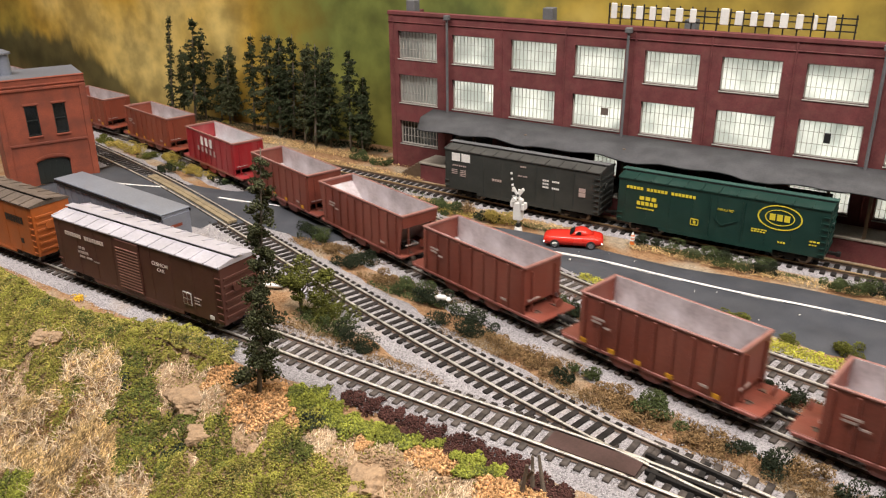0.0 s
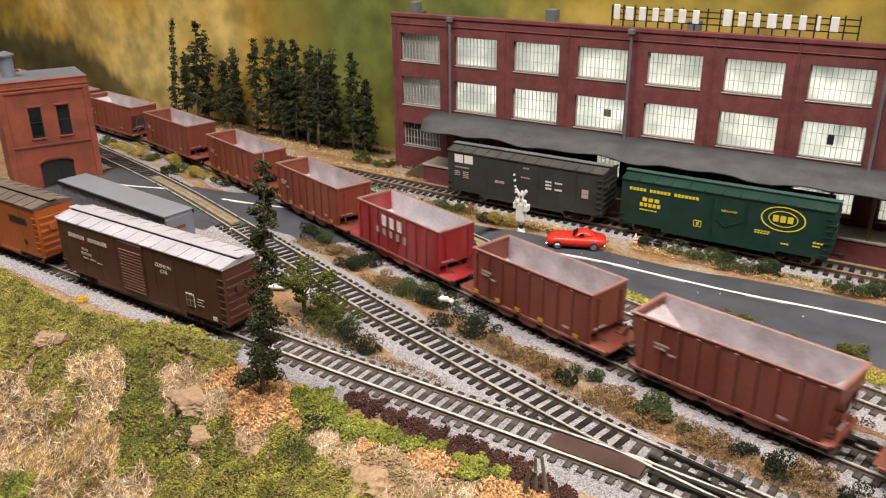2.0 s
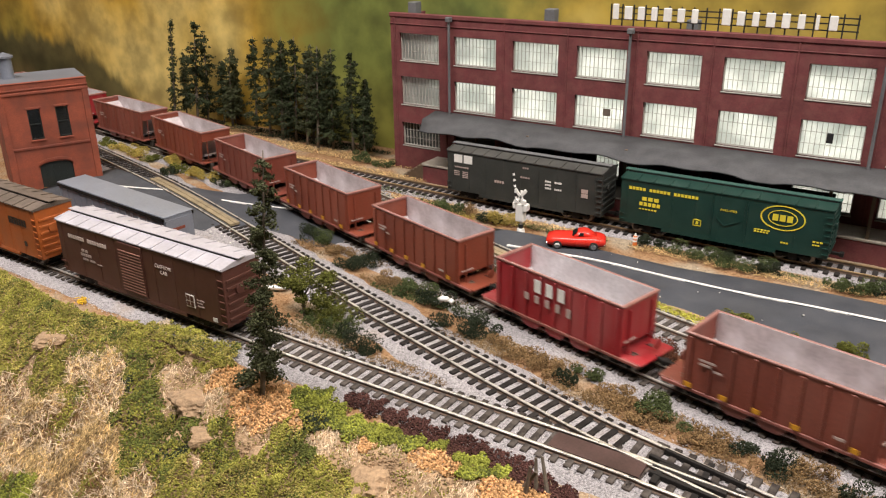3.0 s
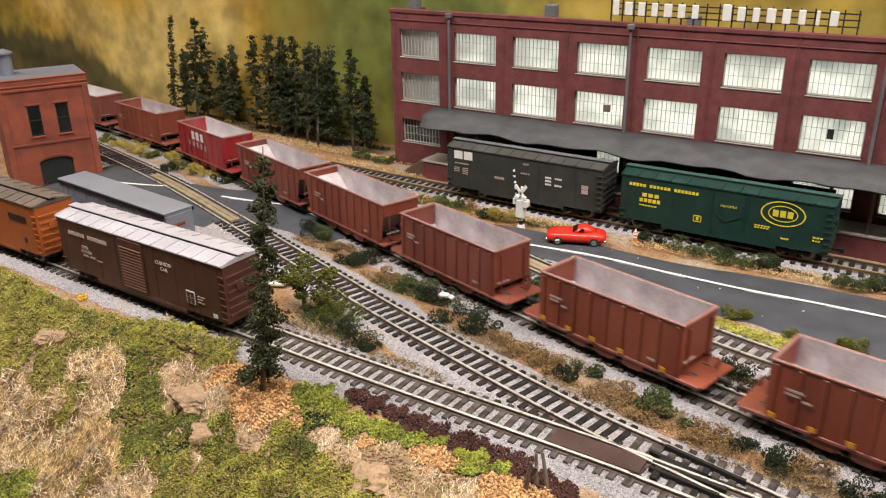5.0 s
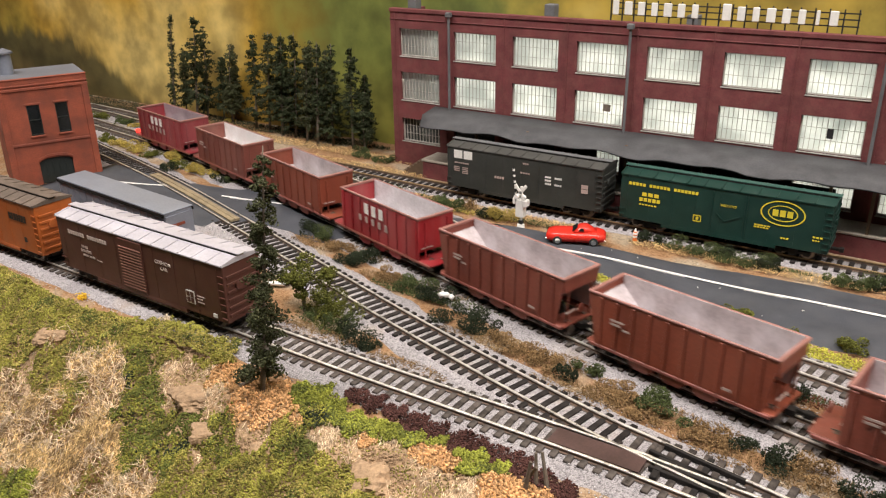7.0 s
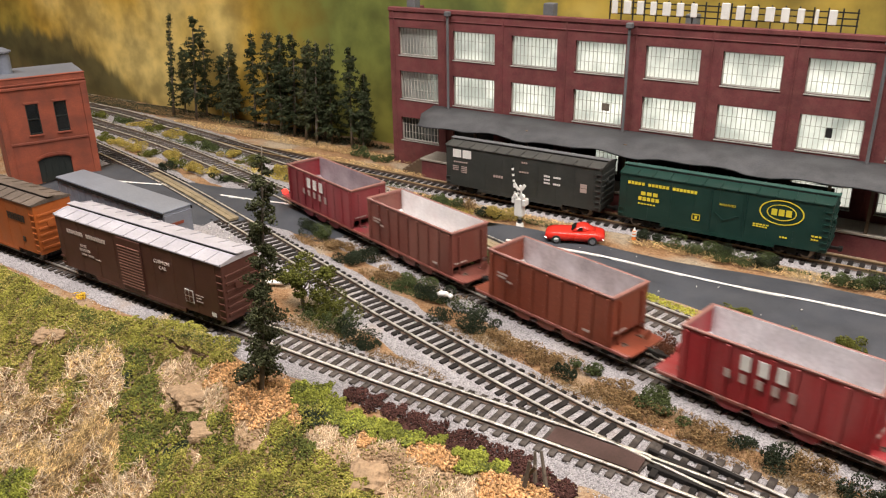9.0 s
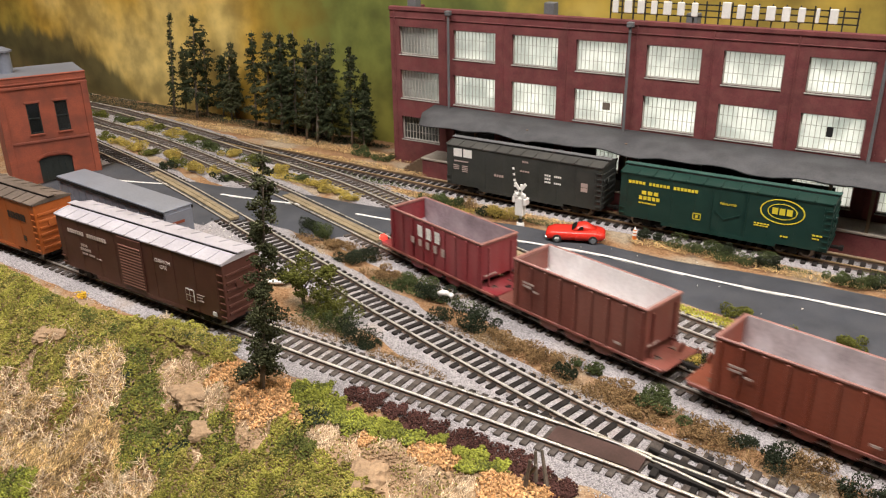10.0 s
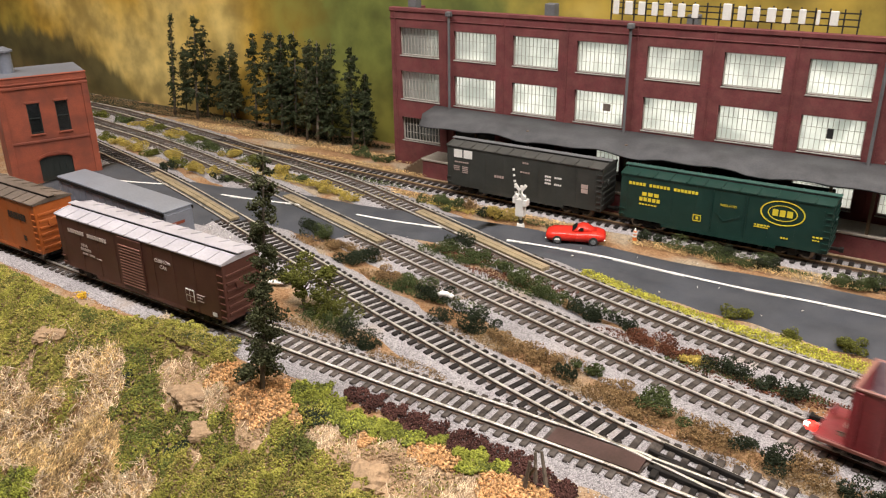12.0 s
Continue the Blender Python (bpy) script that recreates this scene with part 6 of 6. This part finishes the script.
    lay("heather", where("heather"), "heather", "dark red heather along the siding", (0.0003, 0.0008), (1, 1, 1), 0.0012)


def yard_gravel():
    rows = []
    for x in np.arange(-0.80, -0.43, 0.008):
        lo, hi = 0.345, 0.452 + 0.006 * noise.noise(Vector((x * 20, 0, 0))) - 0.25 * max(0, -0.55 - x)
        rows.append([(x, lo + (hi - lo) * s, 0.0002 + 0.0006 * noise.noise(Vector((x * 30, s * 4, 2))) - (0.003 if s in (0, 1) else 0)) for s in np.linspace(0, 1, 9)])
    g = Geo().loft(rows, close=False, caps=False)
    solid("yard_gravel", raw_mesh("yard_gravel", g.v, g.f, M["ballast"], True), None, "pale grey gravel beside the siding", "gravel", kind="structure")


def verges():
    """Loose stones, weeds and lime grass on the flat ground."""
    a = line_of([(-0.215, 0.519), (-0.15, 0.497), (-0.10, 0.488), (-0.02, 0.478), (0.06, 0.462)], 0.002)
    pts = []
    for p in a:
        for _ in range(44):
            pts.append((p[0] + RNG.normal() * 0.002, p[1] + RNG.uniform(-0.007, 0.009), RNG.uniform(0.0, 0.0016)))
    tagged(new("lime_grass", scatter_mesh("lime_grass", pts, RNG.uniform(0.0003, 0.0008, len(pts)), M["grass_lime"])), "bright lime grass along the road verge", "ground cover", kind="stuff")
    # loose ballast stones
    pts = []
    for a, w, lo in ((LINE_A, 0.029, 0.0), (LINE_D, 0.024, 0.0), (MAIN, 0.028, 0.0), (LINE_C, 0.025, 0.0), (LINE_E, 0.020, 0.0)):
        near = a[(a[:, 0] > -0.95) & (a[:, 0] < 0.06)]
        nrm = offset_line(near, 1.0) - near
        for _ in range(9000 if w > 0.026 else 5500):
            i = RNG.integers(len(near))
            s = RNG.uniform(-w, w)
            q = near[i] + nrm[i] * s
            z = 0.0013 if abs(s) < 0.8 * w * 0.72 else -0.0004
            pts.append((q[0] + RNG.uniform(-0.002, 0.002), q[1], z + RNG.uniform(-0.0002, 0.0003)))
    tagged(new("ballast_stones", scatter_mesh("ballast_stones", pts, RNG.uniform(0.00025, 0.0006, len(pts)), M["stone"])), "loose pale grey ballast stones", "ballast", kind="stuff")
    # dry weeds, spread over the soil between the lines
    for m, label, rows in (
        ("dry", "low dry brown scrub between the tracks", ((-0.40, 0.463, 0.05, 0.012), (-0.31, 0.436, 0.05, 0.010), (-0.20, 0.393, 0.06, 0.010), (-0.12, 0.370, 0.06, 0.012), (-0.04, 0.355, 0.05, 0.012), (-0.33, 0.345, 0.035, 0.010), (-0.25, 0.340, 0.03, 0.008))),
        ("bush_dark", "dark scrub along the foot of the backdrop", ((-1.05, 0.722, 0.16, 0.016), (-0.88, 0.728, 0.12, 0.012), (-0.70, 0.722, 0.16, 0.014), (-0.98, 0.706, 0.14, 0.006))),
        ("dry", "brown scrub along the foot of the backdrop", ((-1.02, 0.716, 0.16, 0.018), (-0.85, 0.716, 0.12, 0.016))),
        ("rust", "low rusty scrub between the tracks", ((-0.13, 0.441, 0.05, 0.008), (-0.30, 0.503, 0.04, 0.010), (-0.25, 0.482, 0.05, 0.008), (-0.06, 0.426, 0.05, 0.007))),
        ("bush_green", "low green weeds between the tracks", ((-0.30, 0.500, 0.05, 0.010), (-0.29, 0.428, 0.06, 0.008), (-0.22, 0.470, 0.06, 0.007), (-0.075, 0.429, 0.05, 0.006), (-0.275, 0.594, 0.04, 0.006), (-0.13, 0.601, 0.06, 0.006), (-0.70, 0.616, 0.28, 0.010))),
        ("bush_yellow", "low yellow weeds between the tracks", ((-0.55, 0.580, 0.12, 0.010), (-0.36, 0.590, 0.05, 0.006))),
        ("straw", "pale leaf litter on the soil", ((-0.68, 0.690, 0.22, 0.012), (-0.55, 0.655, 0.10, 0.008), (-0.35, 0.600, 0.12, 0.010), (-0.12, 0.596, 0.10, 0.008))),
    ):
        pts = []
        for x, y, ax, ay in rows:
            pts += patch_points(x, y, ax, ay, int(min(4200, ax * ay * 2200000)))
        st = (2.5, 0.4, 0.4) if m in ("dry", "straw") else (1, 1, 1)
        tagged(new("weeds", scatter_mesh("weeds", pts, RNG.uniform(0.0003, 0.0008, len(pts)), M[m], st)), label, "ground cover", kind="stuff")


def rocks():
    """Tan plaster outcrops on the slope."""
    for x, y, r in ((-0.487, 0.262, 0.009), (-0.348, 0.270, 0.013), (-0.322, 0.254, 0.009), (-0.285, 0.252, 0.009), (-0.215, 0.262, 0.015)):
        bm = bmesh.new()
        bmesh.ops.create_icosphere(bm, subdivisions=4, radius=1)
        k = RNG.uniform(0, 50)
        for v in bm.verts:
            c = v.co.copy()
            d = 0.45 * noise.noise(c * 1.3 + Vector((k, 0, 0))) + 0.22 * abs(noise.noise(c * 3.5 + Vector((0, k, 0)))) + 0.08 * noise.noise(c * 9 + Vector((0, 0, k)))
            v.co = Vector((c.x * r * 1.3, c.y * r, c.z * r * 0.6)) * (1 + d)
        me = bpy.data.meshes.new("rock")
        bm.to_mesh(me)
        bm.free()
        me.materials.append(M["rock"])
        solid("rock_outcrop", me, None, "tan plaster rock outcrop in the slope", "rock", pose(x, y, ground_z(x, y) - r * 0.42, RNG.uniform(-25, 10), RNG.uniform(-15, 15), RNG.uniform(0, 360)))


# ---------------------------------------------------------------- brick building, trailer, auto and small things
def brick_house():
    b = thing("brick_building", "orange brick building with dark arched doorway", "building", pose(-0.782, 0.420, 0, 0, 0, 65.6))
    L, D, Hh, t = 0.0835, 0.064, 0.1045, 0.004
    w1, w2 = (0.0245, 0.0362, 0.0490, 0.0792), (0.0502, 0.0619, 0.0490, 0.0792)
    door = (0.0262, 0.0572, -0.003, 0.0250)
    xs = sorted({0, w1[0], w1[1], w2[0], w2[1], door[0], door[1], L})
    zs = sorted({-0.003, door[3], w1[2], w1[3], Hh})
    wall = grid_wall("wall", xs, zs, [w1, w2, (door[0], door[1], -0.003, door[3])], 0.0, t, M["brick_orange"], b)
    part("side_wall", Geo().box(0, t, t, D, -0.003, Hh), M["brick_orange"], b)
    part("side_wall", Geo().box(L - t, L, t, D, -0.003, Hh), M["brick_orange"], b)
    part("rear_wall", Geo().box(t, L - t, D - t, D, -0.003, Hh), M["brick_orange"], b)
    part("roof", Geo().box(-0.0003, L + 0.0003, t, D, Hh, Hh + 0.0008), M["grey_roof_light"], b, "pale grey flat roof")
    part("coping", Geo().box(-0.0006, L + 0.0006, -0.0008, t, Hh, Hh + 0.0010, c=0.0003), M["brick_orange"], wall)
    for x0, x1 in ((0, 0.006), (L - 0.006, L)):
        part("pilaster", Geo().box(x0, x1, -0.0014, 0, -0.003, Hh - 0.010, c=0.0003), M["brick_orange"], wall)
    for z0, z1, y in ((Hh - 0.0105, Hh - 0.0080, 0.0016), (Hh - 0.0065, Hh - 0.0050, 0.0010), (0.0400, 0.0400 + 0.0024, 0.0012)):
        part("brick_course", Geo().box(-0.0004, L + 0.0004, -y, 0, z0, z1, c=0.0003), M["brick_orange"], wall)
    for w in (w1, w2):
        o = part("window", Geo().box(w[0], w[1], 0.0026, 0.0034, w[2], w[3]), M["glass_dark"], b, "dark glazed sash window")
        fr = Geo()
        for q in ((w[0], w[1], w[2], w[2] + 0.0010), (w[0], w[1], w[3] - 0.0010, w[3]), (w[0], w[0] + 0.0009, w[2], w[3]), (w[1] - 0.0009, w[1], w[2], w[3]), (w[0], w[1], (w[2] + w[3]) / 2 - 0.0005, (w[2] + w[3]) / 2 + 0.0005)):
            fr.box(q[0], q[1], 0.0014, 0.0028, q[2], q[3])
        part("frame", fr, M["dark_frame"], o)
        part("sill", Geo().box(w[0] - 0.001, w[1] + 0.001, -0.0016, 0.002, w[2] - 0.0016, w[2], c=0.0003), M["brick_orange"], o)
        part("lintel", Geo().box(w[0] - 0.0014, w[1] + 0.0014, -0.0009, 0, w[3], w[3] + 0.0022, c=0.0003), M["brick_orange"], o)
    d = part("door", Geo().box(door[0], door[1], 0.0022, 0.0034, -0.003, door[3]), M["dark_frame"], b, "dark green freight door")
    for k in range(1, 5):
        x = door[0] + (door[1] - door[0]) * k / 5
        part("board", Geo().box(x - 0.0005, x + 0.0005, 0.0014, 0.0022, 0.0, door[3] - 0.004), M["dark_frame"], d)
    n = 12
    cx, rx = (door[0] + door[1]) / 2, (door[1] - door[0]) / 2
    arch = [(cx + rx * 1.08 * math.cos(math.pi * i / n), door[3] - 0.0045 + 0.0062 * math.sin(math.pi * i / n)) for i in range(n + 1)]
    g = Geo()
    g.loft([[(x, -0.0012, z), (x, -0.0012, z + 0.0024), (x, 0.0, z + 0.0024), (x, 0.0, z)] for x, z in arch])
    part("brick_arch", g, M["brick_orange"], d)
    # spandrels that round the doorway's top
    for s in (-1, 1):
        g = Geo()
        pts = [(cx + s * rx, door[3])] + [(cx + s * rx * math.cos(math.pi / 2 * i / 6), door[3] - 0.0045 + 0.0045 * math.sin(math.pi / 2 * i / 6)) for i in range(7)]
        g.loft([[(x, 0.0002, z) for x, z in pts], [(x, 0.0020, z) for x, z in pts]])
        part("spandrel", g, M["brick_orange"], d)
    c = Geo().tube((0.0178, 0.0366, Hh - 0.006), (0.0178, 0.0366, Hh + 0.021), 0.0062, n=20)
    ch = part("chimney", c, M["trailer"], b, "grey metal roof stack")
    part("cap", Geo().tube((0.0178, 0.0366, Hh + 0.0212), (0.0178, 0.0366, Hh + 0.0228), 0.0086, 0.0084, n=20).tube((0.0178, 0.0366, Hh + 0.0228), (0.0178, 0.0366, Hh + 0.0262), 0.0084, 0.0012, n=20), M["grey_roof_light"], ch, "shallow cone cap")


def grid_wall(name, xs, zs, holes, y0, y1, material, parent, label=""):
    """One wall from y0 to y1 with openings through it, as a single closed mesh."""
    inside = lambda i, k: any(h[0] - 1e-6 <= xs[i] and xs[i + 1] <= h[1] + 1e-6 and h[2] - 1e-6 <= zs[k] and zs[k + 1] <= h[3] + 1e-6 for h in holes)
    idx, vs, fs = {}, [], []

    def vert(i, k, s):
        if (i, k, s) not in idx:
            idx[(i, k, s)] = len(vs)
            vs.append((xs[i], (y0, y1)[s], zs[k]))
        return idx[(i, k, s)]
    nx, nz = len(xs) - 1, len(zs) - 1
    full = lambda i, k: 0 <= i < nx and 0 <= k < nz and not inside(i, k)
    for i in range(nx):
        for k in range(nz):
            if not full(i, k):
                continue
            for s in (0, 1):
                fs.append([vert(i, k, s), vert(i + 1, k, s), vert(i + 1, k + 1, s), vert(i, k + 1, s)])
            for di, dk, a, b in ((-1, 0, (i, k), (i, k + 1)), (1, 0, (i + 1, k), (i + 1, k + 1)), (0, -1, (i, k), (i + 1, k)), (0, 1, (i, k + 1), (i + 1, k + 1))):
                if not full(i + di, k + dk):
                    fs.append([vert(*a, 0), vert(*b, 0), vert(*b, 1), vert(*a, 1)])
    return part(name, Geo().add(vs, fs), material, parent, label)


def trailer():
    t = thing("semi_trailer", "grey metal semi-trailer parked beside the siding", "trailer", pose(-0.5595, 0.3845, 0, 0, 0, -5.3))
    body = part("body", Geo().box(-0.076, 0.076, -0.0125, 0.0125, 0.0130, 0.0442, c=0.0006), M["trailer"], t)
    part("roof", Geo().box(-0.0765, 0.0765, -0.0130, 0.0130, 0.0443, 0.0455, c=0.0004), M["trailer"], t)
    for s in (-1, 1):
        part("top_rail", Geo().box(-0.0765, 0.0765, min(s * 0.0126, s * 0.0133), max(s * 0.0126, s * 0.0133), 0.0418, 0.0442), M["truck"], body)
        for k in range(16):
            x = -0.072 + k * 0.0096
            part("side_post", Geo().box(x - 0.0004, x + 0.0004, min(s * 0.0125, s * 0.0129), max(s * 0.0125, s * 0.0129), 0.0140, 0.0415), M["trailer"], body)
    part("rear_door", Geo().box(0.0760, 0.0768, -0.0118, 0.0118, 0.0140, 0.0420), M["trailer"], body)
    part("placard", Geo().box(0.0769, 0.0772, -0.0070, 0.0040, 0.0330, 0.0352), M["hopper_rust"], body, "small rusty red bar")
    for x in (0.050, 0.062):
        for s in (-1, 1):
            part("wheel", Geo().tube((x, s * 0.0070, 0.0078), (x, s * 0.0120, 0.0078), 0.0055, n=18), M["tyre"], t)
    part("landing_gear", Geo().box(-0.040, -0.037, -0.009, 0.009, 0.0020, 0.0130), M["truck"], t)
    part("chassis", Geo().box(-0.070, 0.072, -0.005, 0.005, 0.0095, 0.0130), M["truck"], t)


def auto():
    """A small red sports car; its nose points to -x."""
    c = thing("sports_car", "small bright red model sports car on the road", "car", pose(-0.2440, 0.5700, 0.0029, 0, 0, 22))
    secs = [(-0.0235, 0.0060, 0.0032, 0.0058), (-0.0222, 0.0085, 0.0022, 0.0078), (-0.0170, 0.0098, 0.0020, 0.0094), (-0.0090, 0.0100, 0.0020, 0.0098), (0.0, 0.0100, 0.0020, 0.0096), (0.0100, 0.0102, 0.0020, 0.0100), (0.0170, 0.0098, 0.0022, 0.0098), (0.0220, 0.0085, 0.0028, 0.0086), (0.0236, 0.0066, 0.0040, 0.0072)]
    loops = []
    for x, w, z0, z1 in secs:
        h = z1 - z0
        loops.append([(x, -w * 0.86, z0), (x, -w, z0 + h * 0.30), (x, -w * 0.97, z0 + h * 0.68), (x, -w * 0.80, z1 - h * 0.06), (x, -w * 0.35, z1), (x, w * 0.35, z1), (x, w * 0.80, z1 - h * 0.06), (x, w * 0.97, z0 + h * 0.68), (x, w, z0 + h * 0.30), (x, w * 0.86, z0)])
    body = part("body", Geo().loft(loops), M["red_auto"], c, smooth=True)
    cab = [(-0.0020, 0.0074, 0.0096), (0.0018, 0.0070, 0.0136), (0.0060, 0.0066, 0.0146), (0.0095, 0.0062, 0.0140), (0.0165, 0.0040, 0.0100)]
    loops = [[(x, -w, 0.0090), (x, -w * 0.88, (0.0090 + z) / 2), (x, -w * 0.62, z - 0.0003), (x, 0, z), (x, w * 0.62, z - 0.0003), (x, w * 0.88, (0.0090 + z) / 2), (x, w, 0.0090)] for x, w, z in cab]
    roof = part("cabin", Geo().loft(loops), M["red_auto"], body, smooth=True)
    for s in (-1, 1):
        part("side_window", Geo().loft([[(0.0018, s * 0.0069, 0.0106), (0.0062, s * 0.0067, 0.0106), (0.0060, s * 0.0058, 0.0128), (0.0036, s * 0.0058, 0.0128)], [(0.0018, s * 0.0073, 0.0106), (0.0062, s * 0.0071, 0.0106), (0.0060, s * 0.0062, 0.0128), (0.0036, s * 0.0062, 0.0128)]]), M["glass_dark"], body)
        for x in (-0.0142, 0.0142):
            w = part("wheel", Geo().tube((x, s * 0.0072, 0.0030), (x, s * 0.0103, 0.0030), 0.0036, n=20), M["tyre"], c)
            part("rim", Geo().tube((x, s * 0.0098, 0.0030), (x, s * 0.0106, 0.0030), 0.0022, n=16), M["chrome"], w)
    part("windscreen", Geo().loft([[(-0.0024, -0.0060, 0.0101), (-0.0024, 0.0060, 0.0101), (0.0010, 0.0048, 0.0132), (0.0010, -0.0048, 0.0132)], [(-0.0028, -0.0060, 0.0103), (-0.0028, 0.0060, 0.0103), (0.0006, 0.0048, 0.0134), (0.0006, -0.0048, 0.0134)]]), M["glass_dark"], body)
    for x, y in ((-0.0228, -0.0062), (-0.0228, 0.0062), (0.0228, -0.0062), (0.0228, 0.0062)):
        part("bumper", Geo().box(x - 0.0008, x + 0.0008, y - 0.0018, y + 0.0018, 0.0036, 0.0042, c=0.0002), M["chrome"], body)


def crossing_gate():
    g = thing("crossing_gate", "white crossing gate with its striped arm raised", "crossing gate", pose(-0.300, 0.582, 0.0))
    part("base", Geo().tube((0, 0, -0.001), (0, 0, 0.0024), 0.0036, 0.0030, n=14), M["machine_white"], g)
    part("mast", Geo().tube((0, 0, 0.002), (0, 0, 0.036), 0.0011, n=10), M["machine_white"], g)
    part("foot", Geo().box(-0.0016, 0.0016, -0.0016, 0.0016, 0.0024, 0.0060, c=0.0003), M["sign_black"], g)
    m = part("mechanism", Geo().box(-0.0042, 0.0036, -0.0034, 0.0030, 0.0090, 0.0250, c=0.0008), M["machine_white"], g)
    part("counterweight", Geo().box(-0.0066, -0.0040, -0.0040, 0.0030, 0.0205, 0.0262, c=0.0006), M["machine_white"], m)
    part("counterweight", Geo().box(0.0034, 0.0066, -0.0040, 0.0030, 0.0190, 0.0250, c=0.0006), M["machine_white"], m)
    for r in (-38, 38):
        q = Geo()
        q.box(-0.0014, 0.0014, -0.0022, -0.0014, -0.0085, 0.0085, pose(0, 0, 0.0310, 0, r, 0), c=0.0003)
        part("crossbuck_board", q, M["machine_white"], g)
    for s in (-1, 1):
        part("lamp_hood", Geo().tube((s * 0.0034, -0.0040, 0.0272), (s * 0.0034, -0.0010, 0.0272), 0.0019, n=12), M["machine_white"], g)
    a = part("gate_arm", Geo().tube((-0.0050, 0.001, 0.022), (-0.0088, 0.001, 0.052), 0.0007, 0.0005, n=8), M["sign_black"], g, "raised black and white arm")
    for k in range(6):
        f0, f1 = k / 6 + 0.03, k / 6 + 0.085
        p = lambda f: (-0.0050 - 0.0038 * f, 0.001, 0.022 + 0.030 * f)
        part("white_band", Geo().tube(p(f0), p(f1), 0.0010, n=8), M["machine_white"], a)


def small_things():
    c = thing("traffic_barrel", "tiny orange and white barrel beside the road", "barrel", pose(-0.2062, 0.6026, -0.0005))
    part("drum", Geo().tube((0, 0, 0), (0, 0, 0.0080), 0.0019, 0.0015, n=12), M["orange_bright"], c)
    for z in (0.0030, 0.0056):
        part("band", Geo().tube((0, 0, z), (0, 0, z + 0.0014), 0.0020, 0.0019, n=12), M["machine_white"], c)
    part("top", Geo().tube((0, 0, 0.0080), (0, 0, 0.0104), 0.0012, 0.0004, n=10), M["machine_white"], c)
    solid("white_stone", scatter_mesh("white_stone", [(0, 0, 0.0012), (0.004, 0.001, 0.001), (-0.003, 0, 0.001)], [0.0036, 0.003, 0.0026], M["machine_white"]), None, "small white stone among dark bushes", "stone", pose(-0.268, 0.4135, 0.0115))
    solid("white_board", Geo().box(-0.0085, 0.0085, -0.002, 0.002, 0, 0.0012, c=0.0002), M["machine_white"], "short white board lying by the track", "board", pose(-0.397, 0.385, 0.0015, 0, 0, 25))
    s = thing("switch_cover", "brown painted board between the siding rails", "board", pose(0, 0, 0))
    part("board", Geo().loft([[(-0.1445, 0.3148, z), (-0.0965, 0.3142, z), (-0.0965, 0.3275, z), (-0.1445, 0.3280, z)] for z in (0.0022, 0.0038)]), M["cover_brown"], s)
    f = thing("track_switch", "black switch frog and point rails at the junction", "switch")
    for k, (x0, y0, x1, y1) in enumerate(((-0.094, 0.3215, -0.060, 0.3180), (-0.094, 0.3262, -0.058, 0.3235), (-0.092, 0.3298, -0.050, 0.3270), (-0.093, 0.3420, -0.052, 0.3345), (-0.098, 0.3336, -0.066, 0.3280))):
        d = Vector((x1 - x0, y1 - y0))
        l = d.length
        part("guard_rail", Geo().box(0, l, -0.0010, 0.0010, 0.0016, 0.0046, pose(x0, y0, 0, 0, 0, math.degrees(math.atan2(d.y, d.x))), c=0.0003), M["truck"], f)
    part("throw_bar", Geo().box(-0.072, -0.069, 0.310, 0.345, 0.0016, 0.0026), M["truck"], f)
    part("spring_box", Geo().box(-0.0915, -0.0880, 0.3145, 0.3260, 0.0010, 0.0040, c=0.0004), M["truck"], f)
    for k, (x, y, a) in enumerate(((-0.142, 0.284, 25), (-0.136, 0.2855, -10), (-0.131, 0.287, -22), (-0.139, 0.280, 4))):
        z = ground_z(x, y)
        solid("wooden_stake", Geo().tube((0, 0, -0.004), (0.0015, 0.0008, 0.017), 0.0014, 0.0008, n=6), M["bark"], "weathered brown wooden stake in the slope", "stake", pose(x, y, z, a * 0.5, a, 0))
    pts = [(RNG.uniform(-0.53, -0.47), RNG.uniform(0.42, 0.455), 0.003) for _ in range(26)] + [(RNG.uniform(-0.32, -0.06), RNG.uniform(0.51, 0.575), 0.0034) for _ in range(14)] + [(RNG.uniform(-0.60, -0.40), RNG.uniform(0.590, 0.640), 0.0010) for _ in range(30)]
    tagged(new("white_flakes", scatter_mesh("white_flakes", pts, RNG.uniform(0.0004, 0.0012, len(pts)), M["flake"], (1.3, 1, 0.4))), "scattered white plaster flakes on the ground", "debris", kind="stuff")
    solid("flower_tuft", scatter_mesh("flower_tuft", [(RNG.normal() * 0.002, RNG.normal() * 0.0015, RNG.uniform(0, 0.004)) for _ in range(90)], RNG.uniform(0.0004, 0.0009, 90), M["flower"]), None, "small bright yellow flower tuft on the slope", "flowers", pose(-0.5005, 0.2985, ground_z(-0.5005, 0.2985)))
    # dead branch at the pine's foot
    solid("fallen_branch", Geo().tube((0, 0, 0), (0.010, 0.004, 0.006), 0.0013, 0.0006, n=6), M["bark"], "short dark fallen branch beside the pine", "branch", pose(-0.3215, 0.276, ground_z(-0.3215, 0.276) + 0.001))


room()
ground()
beds()
road()
backdrop()
factory()
brick_house()
train()
standing_cars()
trailer()
auto()
crossing_gate()
trees()
rocks()
bushes()
hill_cover()
yard_gravel()
verges()
small_things()
tracks()
motions()
